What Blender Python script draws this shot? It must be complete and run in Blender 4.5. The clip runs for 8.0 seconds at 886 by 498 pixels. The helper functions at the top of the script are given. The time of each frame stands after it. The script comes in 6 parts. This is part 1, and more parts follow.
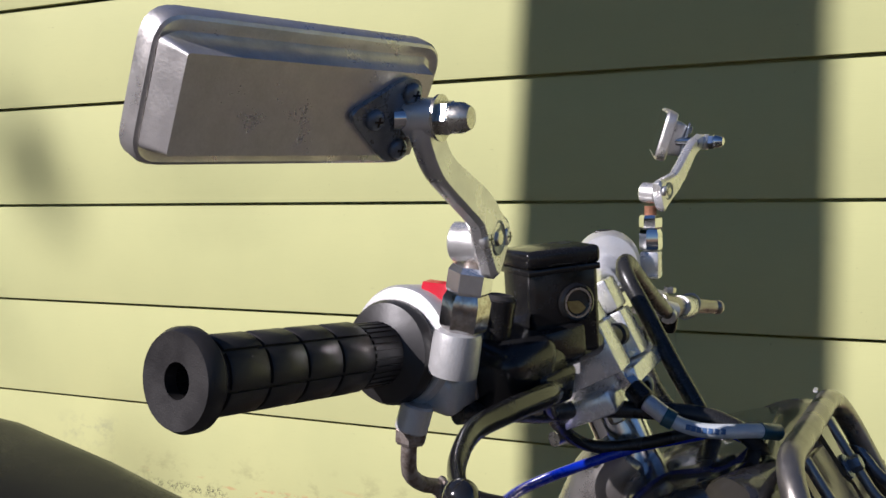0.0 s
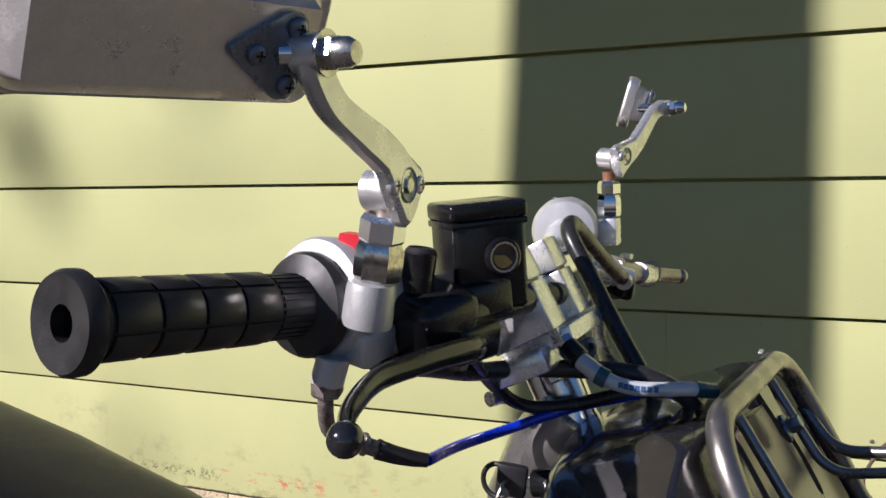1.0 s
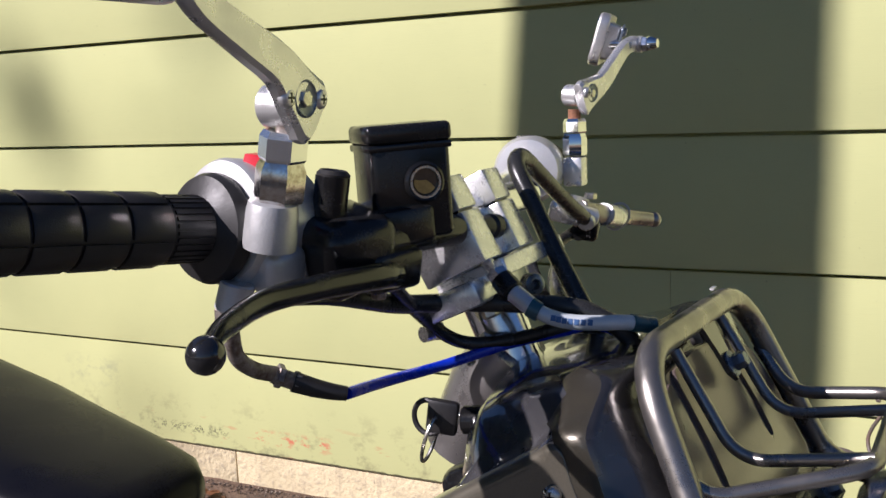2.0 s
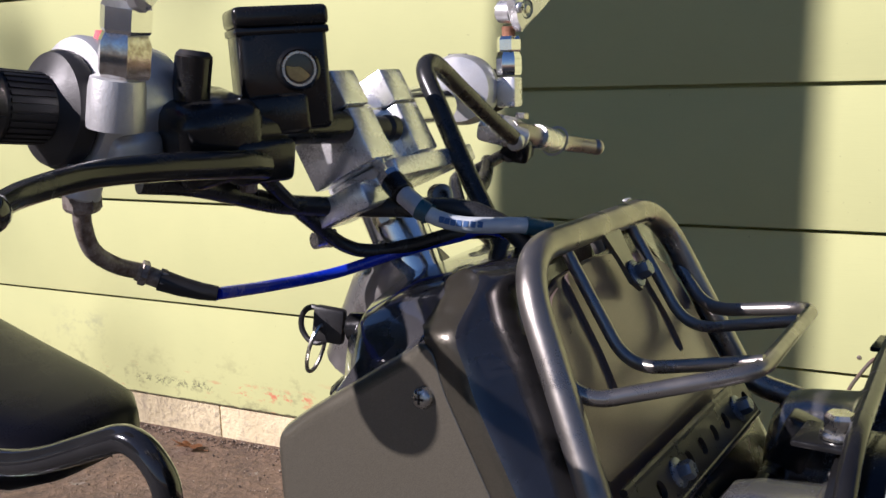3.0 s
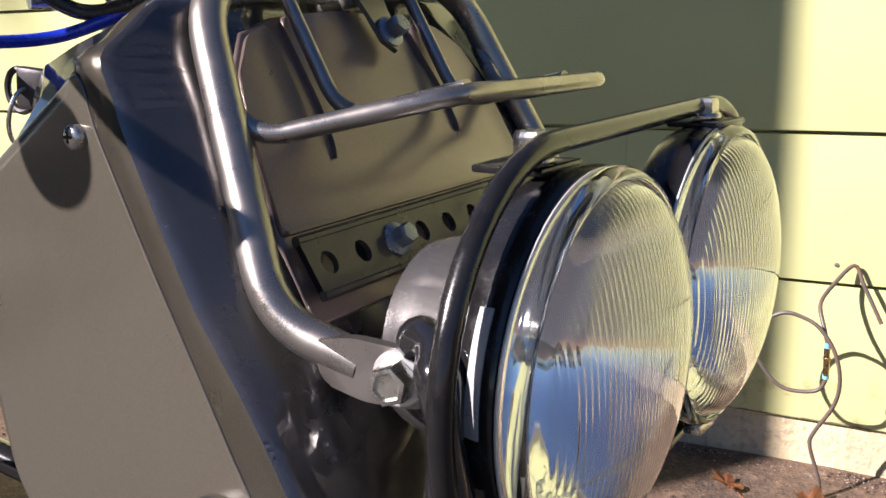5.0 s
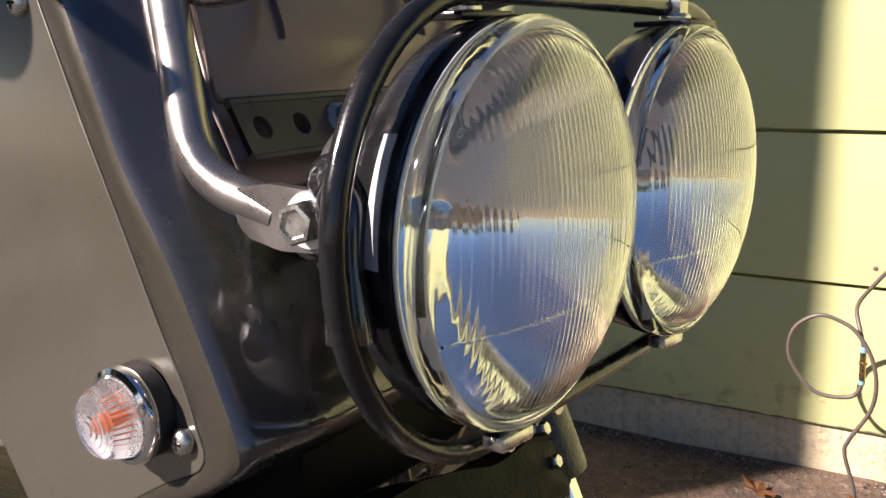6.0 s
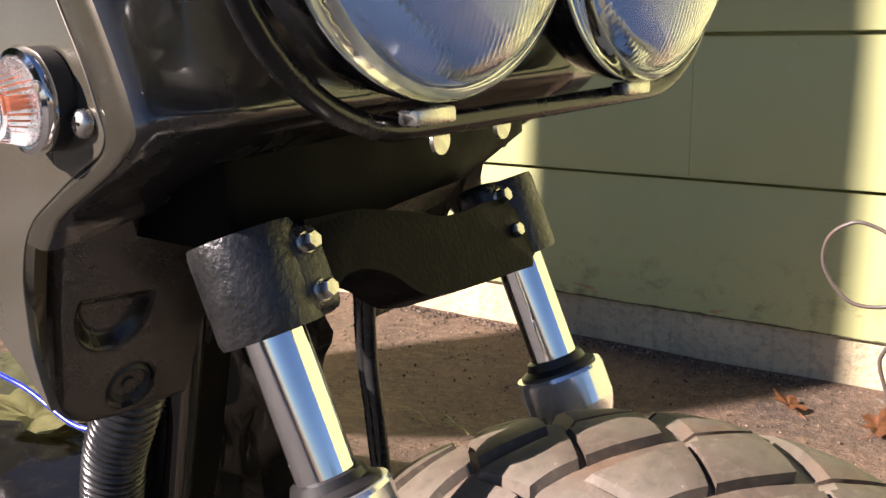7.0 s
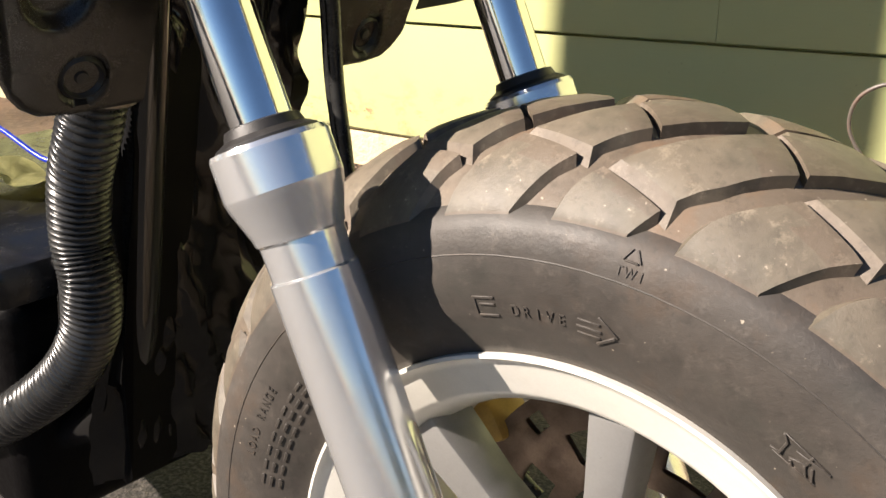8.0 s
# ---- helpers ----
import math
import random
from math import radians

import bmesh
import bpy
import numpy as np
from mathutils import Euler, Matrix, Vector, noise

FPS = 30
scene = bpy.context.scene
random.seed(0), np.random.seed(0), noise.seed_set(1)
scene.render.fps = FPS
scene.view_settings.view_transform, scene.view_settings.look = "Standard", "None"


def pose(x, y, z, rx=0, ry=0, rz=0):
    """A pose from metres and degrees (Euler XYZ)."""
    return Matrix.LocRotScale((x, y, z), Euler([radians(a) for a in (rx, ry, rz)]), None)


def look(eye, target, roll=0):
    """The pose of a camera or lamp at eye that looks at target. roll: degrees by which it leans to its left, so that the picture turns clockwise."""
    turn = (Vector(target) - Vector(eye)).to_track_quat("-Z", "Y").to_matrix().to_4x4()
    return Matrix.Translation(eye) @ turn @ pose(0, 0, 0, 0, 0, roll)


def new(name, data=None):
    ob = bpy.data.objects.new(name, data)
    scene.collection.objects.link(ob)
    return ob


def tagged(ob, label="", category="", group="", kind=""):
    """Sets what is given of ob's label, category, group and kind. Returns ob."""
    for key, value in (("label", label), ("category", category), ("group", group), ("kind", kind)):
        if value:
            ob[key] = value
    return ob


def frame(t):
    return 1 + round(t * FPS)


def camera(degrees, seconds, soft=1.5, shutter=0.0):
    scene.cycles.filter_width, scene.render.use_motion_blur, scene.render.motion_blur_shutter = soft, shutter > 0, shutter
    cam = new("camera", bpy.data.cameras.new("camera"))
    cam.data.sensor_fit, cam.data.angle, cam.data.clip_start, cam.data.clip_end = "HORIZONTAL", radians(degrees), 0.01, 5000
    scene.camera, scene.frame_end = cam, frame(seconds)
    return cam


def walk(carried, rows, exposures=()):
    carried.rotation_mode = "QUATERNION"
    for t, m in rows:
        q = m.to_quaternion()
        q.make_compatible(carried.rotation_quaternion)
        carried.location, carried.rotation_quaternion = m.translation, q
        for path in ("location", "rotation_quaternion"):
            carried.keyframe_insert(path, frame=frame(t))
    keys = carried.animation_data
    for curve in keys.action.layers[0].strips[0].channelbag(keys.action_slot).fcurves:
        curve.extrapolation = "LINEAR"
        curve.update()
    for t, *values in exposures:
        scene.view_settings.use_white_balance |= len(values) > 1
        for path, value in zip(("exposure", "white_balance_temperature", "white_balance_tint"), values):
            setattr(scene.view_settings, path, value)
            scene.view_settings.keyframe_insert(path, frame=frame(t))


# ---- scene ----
cam = camera(50.0, 8.0)
PATH = [
    (0, (0.21015, -2.31894, 1.20580), (-0.40915, -0.96159, 1.05065), -1.822),
    (0.5, (0.22709, -2.30974, 1.19999), (-0.39880, -0.95648, 1.03583), -1.785),
    (1, (0.24992, -2.29349, 1.18391), (-0.38075, -0.94355, 1.01090), -1.974),
    (1.2, (0.25634, -2.28634, 1.17884), (-0.37935, -0.94012, 0.99553), -2.000),
    (2.3, (0.30905, -2.23525, 1.14412), (-0.36585, -0.91723, 0.90466), -2.187),
    (2.5, (0.32038, -2.22450, 1.13333), (-0.35964, -0.91085, 0.88453), -2.127),
    (3, (0.34136, -2.20174, 1.11269), (-0.33123, -0.88923, 0.83895), -1.714),
    (3.5, (0.36393, -2.18263, 1.09158), (-0.31091, -0.87504, 0.80036), -1.497),
    (4, (0.39576, -2.14762, 1.06098), (-0.28689, -0.85104, 0.74028), -1.707),
    (4.5, (0.42758, -2.10936, 1.02936), (-0.27400, -0.82906, 0.68497), -2.279),
    (4.7, (0.43800, -2.09907, 1.01729), (-0.26585, -0.82255, 0.66362), -2.200),
    (5.8, (0.48358, -2.07179, 0.95754), (-0.27619, -0.82424, 0.61639), -1.496),
    (6, (0.49199, -2.06978, 0.93960), (-0.28918, -0.82898, 0.62307), -1.395),
    (6.5, (0.51177, -2.05779, 0.88802), (-0.28728, -0.83148, 0.55985), -1.586),
    (7, (0.52778, -2.04427, 0.83381), (-0.30876, -0.85823, 0.45498), -2.023),
    (7.5, (0.54092, -2.04507, 0.78337), (-0.33308, -0.90241, 0.35859), -2.271),
    (8, (0.56330, -2.03805, 0.73286), (-0.29194, -0.91859, 0.21773), -1.324),
]
walk(cam, [(t, look(eye, target, roll)) for t, eye, target, roll in PATH],
     [(0, 0.46, 4950, 18), (1.2, 0.51, 4950, 19), (3.5, 0.76, 5000, 22), (4, 0.95, 5050, 22), (4.5, 1.30, 5100, 22), (6, 1.34, 5350, 21), (7, 1.49, 5400, 22), (7.5, 1.60, 4950, 13), (8, 1.44, 5550, 12)])

# ---- light ----
SUN_AZ = Vector((-0.64, -0.77, 0.0)).normalized()
SUN_EL = radians(32.4)
world = bpy.data.worlds.new("world")
scene.world = world
world.use_nodes = True
wn = world.node_tree.nodes
sky = wn.new("ShaderNodeTexSky")
sky.sky_type = "NISHITA"
sky.sun_disc = False
sky.air_density, sky.dust_density, sky.ozone_density = 1.0, 0.1, 1.0
sky.sun_elevation = SUN_EL
sky.sun_rotation = math.atan2(SUN_AZ.x, SUN_AZ.y)
wn["Background"].inputs["Strength"].default_value = 0.032
world.node_tree.links.new(sky.outputs["Color"], wn["Background"].inputs["Color"])
sun = new("sun", bpy.data.lights.new("sun", "SUN"))
sun.data.energy = 5.0
sun.data.angle = radians(0.53)
sun.data.color = (1.0, 0.80, 0.58)
to_sun = SUN_AZ * math.cos(SUN_EL) + Vector((0, 0, math.sin(SUN_EL)))
sun.matrix_world = look(to_sun * 30, (0, 0, 0))


# ---- materials ----
def shader(name, base, rough=0.5, metal=0.0, coat=0.0, spec=0.5):
    m = bpy.data.materials.new(name)
    m.use_nodes = True
    b = m.node_tree.nodes["Principled BSDF"]
    b.inputs["Base Color"].default_value = (*base, 1)
    b.inputs["Roughness"].default_value = rough
    b.inputs["Metallic"].default_value = metal
    b.inputs["Coat Weight"].default_value = coat
    b.inputs["Coat Roughness"].default_value = 0.06
    b.inputs["Specular IOR Level"].default_value = spec
    return m, m.node_tree.nodes, m.node_tree.links, b


def coords(N, L, scale=(1, 1, 1), world_space=False):
    tc = N.new("ShaderNodeNewGeometry") if world_space else N.new("ShaderNodeTexCoord")
    mp = N.new("ShaderNodeMapping")
    mp.inputs["Scale"].default_value = scale
    L.new(tc.outputs["Position" if world_space else "Object"], mp.inputs["Vector"])
    return mp.outputs["Vector"]


def noise_tex(N, L, vec, scale, detail=4.0, rough=0.55):
    n = N.new("ShaderNodeTexNoise")
    n.inputs["Scale"].default_value = scale
    n.inputs["Detail"].default_value = detail
    n.inputs["Roughness"].default_value = rough
    L.new(vec, n.inputs["Vector"])
    return n.outputs["Fac"]


def ramp(N, L, fac, stops):
    r = N.new("ShaderNodeValToRGB")
    e = r.color_ramp.elements
    while len(e) < len(stops):
        e.new(0.5)
    for el, (p, c) in zip(e, stops):
        el.position = p
        el.color = (*c, 1) if len(c) == 3 else c
    L.new(fac, r.inputs["Fac"])
    return r.outputs["Color"]


def mix(N, L, fac, a, b, mode="MIX"):
    n = N.new("ShaderNodeMix")
    n.data_type, n.blend_type = "RGBA", mode
    for sock, v in ((n.inputs["Factor"], fac), (n.inputs["A"], a), (n.inputs["B"], b)):
        if isinstance(v, (int, float)):
            sock.default_value = v
        elif isinstance(v, tuple):
            sock.default_value = (*v, 1)
        else:
            L.new(v, sock)
    return n.outputs["Result"]


def span(N, L, val, lo, hi, a=0.0, b=1.0):
    n = N.new("ShaderNodeMapRange")
    n.inputs["From Min"].default_value, n.inputs["From Max"].default_value = lo, hi
    n.inputs["To Min"].default_value, n.inputs["To Max"].default_value = a, b
    L.new(val, n.inputs["Value"])
    return n.outputs["Result"]


def bump(N, L, b, height, strength=0.3, dist=0.001):
    n = N.new("ShaderNodeBump")
    n.inputs["Strength"].default_value, n.inputs["Distance"].default_value = strength, dist
    L.new(height, n.inputs["Height"])
    L.new(n.outputs["Normal"], b.inputs["Normal"])


def worn(name, base, dark, rough, metal=0.0, coat=0.0, scale=60, fine=900, amount=0.5, relief=0.15, stretch=(1, 1, 1), rough_var=0.12, spec=0.5):
    """A surface with two scales of variation in colour and gloss and a fine relief."""
    m, N, L, b = shader(name, base, rough, metal, coat, spec)
    v = coords(N, L, stretch)
    big = noise_tex(N, L, v, scale, 5)
    small = noise_tex(N, L, v, fine, 3)
    c = mix(N, L, span(N, L, big, 0.42, 0.72, 0, amount), base, dark)
    c = mix(N, L, span(N, L, small, 0.35, 0.7, 0, 0.35 * amount), c, dark)
    L.new(c, b.inputs["Base Color"])
    r = N.new("ShaderNodeMath")
    r.operation = "ADD"
    L.new(span(N, L, big, 0.3, 0.7, rough - rough_var, rough + rough_var), r.inputs[0])
    L.new(span(N, L, small, 0.3, 0.7, -0.04, 0.04), r.inputs[1])
    r.use_clamp = True
    L.new(r.outputs[0], b.inputs["Roughness"])
    bump(N, L, b, small, relief, 0.0006)
    return m


def siding_paint():
    m, N, L, b = shader("yellow_green_paint", (0.60, 0.58, 0.27), 0.6, spec=0.25)
    v = coords(N, L, (1, 1, 1), True)
    big = noise_tex(N, L, v, 2.2, 4)
    grain = noise_tex(N, L, coords(N, L, (6, 40, 90), True), 4.0, 5)
    fleck = noise_tex(N, L, v, 140, 2)
    c = mix(N, L, span(N, L, big, 0.35, 0.7, 0, 0.55), (0.585, 0.600, 0.272), (0.505, 0.530, 0.243))
    c = mix(N, L, span(N, L, grain, 0.5, 0.8, 0, 0.12), c, (0.43, 0.45, 0.225))
    c = mix(N, L, span(N, L, fleck, 0.74, 0.78, 0, 0.5), c, (0.22, 0.22, 0.12))
    # red scuffs and grime low on the boards
    geo = N.new("ShaderNodeNewGeometry")
    sep = N.new("ShaderNodeSeparateXYZ")
    L.new(geo.outputs["Position"], sep.inputs[0])
    low = span(N, L, sep.outputs["Z"], 0.24, 0.14, 0, 1)
    scuff = noise_tex(N, L, coords(N, L, (9, 1, 34), True), 1.0, 3)
    red = N.new("ShaderNodeMath")
    red.operation = "MULTIPLY"
    L.new(span(N, L, scuff, 0.63, 0.68, 0, 0.55), red.inputs[0])
    L.new(low, red.inputs[1])
    c = mix(N, L, red.outputs[0], c, (0.55, 0.12, 0.07))
    mould = noise_tex(N, L, coords(N, L, (7, 1, 9), True), 1.6, 8, 0.7)
    dm = N.new("ShaderNodeMath")
    dm.operation = "MULTIPLY"
    L.new(span(N, L, mould, 0.53, 0.66, 0, 0.75), dm.inputs[0])
    L.new(span(N, L, sep.outputs["Z"], 0.30, 0.15, 0, 1), dm.inputs[1])
    c = mix(N, L, dm.outputs[0], c, (0.26, 0.25, 0.13))
    def product(*vals):
        out = vals[0]
        for v2 in vals[1:]:
            n = N.new("ShaderNodeMath")
            n.operation = "MULTIPLY"
            L.new(out, n.inputs[0])
            L.new(v2, n.inputs[1])
            out = n.outputs[0]
        return out

    def patch_mask(x0, x1, z0, z1, soft):
        return product(span(N, L, sep.outputs["X"], x0, x0 + soft), span(N, L, sep.outputs["X"], x1, x1 - soft),
                       span(N, L, sep.outputs["Z"], z0, z0 + soft * 0.5), span(N, L, sep.outputs["Z"], z1, z1 - soft * 0.5))

    # a red scrape, a wavy black mould line and a grey smudge on the lowest boards
    blot = noise_tex(N, L, coords(N, L, (22, 1, 40), True), 1.0, 6, 0.7)
    c = mix(N, L, product(patch_mask(-1.55, -1.21, 0.135, 0.195, 0.05), span(N, L, blot, 0.53, 0.59, 0, 0.8)), c, (0.62, 0.12, 0.075))
    wave = noise_tex(N, L, coords(N, L, (26, 1, 30), True), 1.0, 5, 0.65)
    ridge = N.new("ShaderNodeMath")
    ridge.operation = "COMPARE"
    L.new(wave, ridge.inputs[0])
    ridge.inputs[1].default_value, ridge.inputs[2].default_value = 0.47, 0.016
    c = mix(N, L, product(patch_mask(-1.95, -1.60, 0.140, 0.185, 0.04), ridge.outputs[0], span(N, L, blot, 0.36, 0.46, 0, 0.85)), c, (0.05, 0.05, 0.04))
    c = mix(N, L, product(patch_mask(-2.34, -2.00, 0.25, 0.38, 0.10), span(N, L, mould, 0.47, 0.60, 0, 0.5)), c, (0.33, 0.34, 0.21))
    # ragged black line along the lower edge of the lowest board
    ragged_line = N.new("ShaderNodeMath")
    ragged_line.operation = "MULTIPLY_ADD"
    L.new(blot, ragged_line.inputs[0])
    ragged_line.inputs[1].default_value = -0.016
    L.new(sep.outputs["Z"], ragged_line.inputs[2])
    c = mix(N, L, span(N, L, ragged_line.outputs[0], 0.1075, 0.1050, 0, 0.85), c, (0.05, 0.045, 0.03))
    L.new(c, b.inputs["Base Color"])
    bump(N, L, b, grain, 0.10, 0.002)
    return m


def concrete():
    m, N, L, b = shader("pale_concrete", (0.58, 0.52, 0.40), 0.85)
    v = coords(N, L, (1, 1, 1), True)
    big, mid, pit = noise_tex(N, L, v, 5, 6), noise_tex(N, L, v, 60, 4), noise_tex(N, L, v, 260, 2)
    c = mix(N, L, span(N, L, big, 0.35, 0.7), (0.68, 0.585, 0.355), (0.49, 0.415, 0.245))
    c = mix(N, L, span(N, L, mid, 0.50, 0.68, 0, 0.6), c, (0.34, 0.285, 0.20))
    drip = noise_tex(N, L, coords(N, L, (30, 30, 2), True), 1.0, 5)
    c = mix(N, L, span(N, L, drip, 0.56, 0.70, 0, 0.5), c, (0.30, 0.25, 0.17))
    c = mix(N, L, span(N, L, pit, 0.68, 0.74, 0, 0.7), c, (0.16, 0.13, 0.1))
    L.new(c, b.inputs["Base Color"])
    bump(N, L, b, mid, 0.9, 0.008)
    return m


def earth():
    m, N, L, b = shader("worn_brown_asphalt", (0.11, 0.08, 0.06), 0.9)
    v = coords(N, L, (1, 1, 1), True)
    big, mid, fine = noise_tex(N, L, v, 2.5, 6), noise_tex(N, L, v, 35, 6, 0.65), noise_tex(N, L, v, 240, 3)
    c = mix(N, L, span(N, L, big, 0.38, 0.66), (0.170, 0.112, 0.074), (0.075, 0.055, 0.041))
    c = mix(N, L, span(N, L, mid, 0.48, 0.68, 0, 0.6), c, (0.27, 0.18, 0.115))
    c = mix(N, L, span(N, L, fine, 0.56, 0.68, 0, 0.6), c, (0.35, 0.255, 0.17))
    pale = noise_tex(N, L, v, 6.5, 7, 0.7)
    c = mix(N, L, span(N, L, pale, 0.64, 0.70, 0, 0.55), c, (0.40, 0.37, 0.32))
    # bare grey asphalt away from the house
    geo = N.new("ShaderNodeNewGeometry")
    sep = N.new("ShaderNodeSeparateXYZ")
    L.new(geo.outputs["Position"], sep.inputs[0])
    off = N.new("ShaderNodeMath")
    off.operation = "MULTIPLY_ADD"
    L.new(big, off.inputs[0])
    off.inputs[1].default_value = 0.5
    L.new(sep.outputs["Y"], off.inputs[2])
    stone = mix(N, L, span(N, L, fine, 0.45, 0.7), (0.030, 0.027, 0.024), (0.105, 0.093, 0.080))
    c = mix(N, L, span(N, L, off.outputs[0], -0.62, -0.92), c, stone)
    # brown leaf litter beyond the yard
    far = N.new("ShaderNodeVectorMath")
    far.operation = "LENGTH"
    L.new(geo.outputs["Position"], far.inputs[0])
    c = mix(N, L, span(N, L, far.outputs["Value"], 7.0, 12.0), c, mix(N, L, span(N, L, mid, 0.4, 0.6), (0.20, 0.115, 0.055), (0.12, 0.085, 0.04)))
    L.new(c, b.inputs["Base Color"])
    bump(N, L, b, mid, 0.9, 0.012)
    return m


def flake_paint(name, base, rough, coat, metal=0.55, lacquer=1.5, haze=0.06):
    """Metallic paint with fine flakes under clear coat, lightly dusty."""
    m, N, L, b = shader(name, base, rough, metal, coat)
    b.inputs["Coat IOR"].default_value = lacquer
    b.inputs["Coat Roughness"].default_value = haze
    v = coords(N, L)
    vo = N.new("ShaderNodeTexVoronoi")
    vo.inputs["Scale"].default_value = 2600
    L.new(v, vo.inputs["Vector"])
    big = noise_tex(N, L, v, 30, 5)
    c = mix(N, L, span(N, L, vo.outputs["Distance"], 0.2, 0.7, 0, 0.5), base, tuple(x * 1.9 for x in base))
    c = mix(N, L, span(N, L, big, 0.45, 0.75, 0, 0.2), c, tuple(x * 0.6 + 0.03 for x in base))
    L.new(c, b.inputs["Base Color"])
    L.new(span(N, L, big, 0.3, 0.7, rough - 0.05, rough + 0.07), b.inputs["Roughness"])
    return m


def clear_glass(name, tint=(1, 1, 1), rough=0.0, ior=1.45):
    m, N, L, b = shader(name, tint, rough)
    b.inputs["Transmission Weight"].default_value = 1.0
    b.inputs["IOR"].default_value = ior
    return m


def tyre_rubber(name, base, dust):
    m, N, L, b = shader(name, base, 0.75)
    v = coords(N, L)
    big, mid, speck = noise_tex(N, L, v, 14, 5), noise_tex(N, L, v, 120, 4), noise_tex(N, L, v, 330, 2)
    c = mix(N, L, span(N, L, big, 0.3, 0.7), base, dust)
    c = mix(N, L, span(N, L, mid, 0.5, 0.75, 0, 0.5), c, tuple(x * 0.55 for x in base))
    stain = noise_tex(N, L, v, 26, 6, 0.65)
    c = mix(N, L, span(N, L, stain, 0.54, 0.66, 0, 0.6), c, (base[0] * 1.75, base[1] * 1.4, base[2] * 1.1))
    scuff = noise_tex(N, L, v, 95, 8, 0.8)
    c = mix(N, L, span(N, L, scuff, 0.55, 0.66, 0, 0.55), c, tuple(x * 1.5 for x in dust))
    c = mix(N, L, span(N, L, scuff, 0.44, 0.34, 0, 0.5), c, tuple(x * 0.6 for x in base))
    c = mix(N, L, span(N, L, stain, 0.46, 0.32, 0, 0.4), c, (base[0] * 0.9, base[1] * 1.05, base[2] * 1.0))
    c = mix(N, L, span(N, L, speck, 0.73, 0.78, 0, 0.8), c, (0.42, 0.36, 0.28))
    L.new(c, b.inputs["Base Color"])
    L.new(span(N, L, big, 0.3, 0.7, 0.42, 0.68), b.inputs["Roughness"])
    bump(N, L, b, scuff, 0.5, 0.0008)
    return m


def crumb_mix():
    m, N, L, b = shader("mixed_brown_grit", (0.2, 0.15, 0.11), 0.9)
    geo = N.new("ShaderNodeNewGeometry")
    L.new(ramp(N, L, geo.outputs["Random Per Island"], [(0.0, (0.035, 0.028, 0.022)), (0.45, (0.075, 0.055, 0.042)), (0.75, (0.20, 0.15, 0.105)), (1.0, (0.42, 0.36, 0.28))]), b.inputs["Base Color"])
    return m


PAINT = siding_paint()
CONCRETE = concrete()
EARTH = earth()
BROWN = flake_paint("gunmetal_flake_paint", (0.100, 0.091, 0.067), 0.31, 1.0, 0.5, 1.5, 0.13)
DARKPAINT = flake_paint("glossy_black_flake_paint", (0.090, 0.088, 0.092), 0.24, 1.0, 0.65, 2.0, 0.05)
PANELPAINT = flake_paint("satin_dark_panel_paint", (0.150, 0.114, 0.098), 0.32, 0.6, 0.4, 1.5, 0.22)
STRIP = worn("dark_steel_strip", (0.032, 0.029, 0.026), (0.055, 0.048, 0.042), 0.34, 0.2, 0.2, 60, 900, 0.5, 0.1)
BLACKGLOSS = worn("black_gloss_plastic", (0.012, 0.012, 0.013), (0.024, 0.024, 0.024), 0.13, 0, 0.7, 25, 500, 0.4, 0.03, rough_var=0.05)
BLACKPART = worn("black_painted_metal", (0.009, 0.009, 0.0095), (0.018, 0.0175, 0.017), 0.20, 0, 0.0, 70, 900, 0.5, 0.06, spec=0.45)
BLACKROUGH = worn("black_textured_casting", (0.0035, 0.0032, 0.0034), (0.006, 0.0056, 0.0058), 0.42, 0, 0, 120, 420, 0.6, 0.5, spec=0.06)
BLACKCAST = worn("lumpy_black_paint", (0.014, 0.014, 0.0142), (0.024, 0.023, 0.022), 0.33, 0, 0, 90, 380, 0.5, 1.0, spec=0.6)
SATIN = worn("satin_dark_plastic", (0.026, 0.0235, 0.020), (0.036, 0.032, 0.028), 0.24, 0, 0.2, 40, 1500, 0.5, 0.1, rough_var=0.05, spec=0.7)
TUBE = worn("gunmetal_satin_tube", (0.33, 0.31, 0.28), (0.22, 0.205, 0.185), 0.33, 0.9, 0.15, 45, 1600, 0.4, 0.06)
GREYMET = worn("grey_satin_metal", (0.40, 0.38, 0.36), (0.27, 0.25, 0.23), 0.32, 0.9, 0, 40, 1300, 0.4, 0.06)
BUCKET = worn("dark_gunmetal_bucket", (0.46, 0.45, 0.43), (0.32, 0.31, 0.30), 0.24, 0.9, 0.3, 40, 1300, 0.4, 0.04, rough_var=0.05)
MACHINED = worn("machined_aluminium", (0.90, 0.90, 0.90), (0.74, 0.74, 0.73), 0.27, 0.72, 0, 70, 1500, 0.35, 0.04, rough_var=0.05)
ALU = worn("brushed_aluminium", (0.84, 0.83, 0.81), (0.62, 0.61, 0.59), 0.30, 0.78, 0, 60, 1200, 0.4, 0.1)
POLISHED = worn("polished_aluminium", (0.90, 0.90, 0.90), (0.74, 0.73, 0.71), 0.15, 0.94, 0, 70, 1500, 0.35, 0.03, rough_var=0.06)
MIRRORBACK = worn("worn_anodised_aluminium", (0.80, 0.775, 0.745), (0.42, 0.40, 0.38), 0.36, 0.85, 0, 60, 800, 0.45, 0.12, (1, 1, 1))
CHROME = worn("chrome", (0.88, 0.88, 0.88), (0.7, 0.68, 0.64), 0.06, 1.0, 0, 90, 1500, 0.25, 0.02, rough_var=0.03)
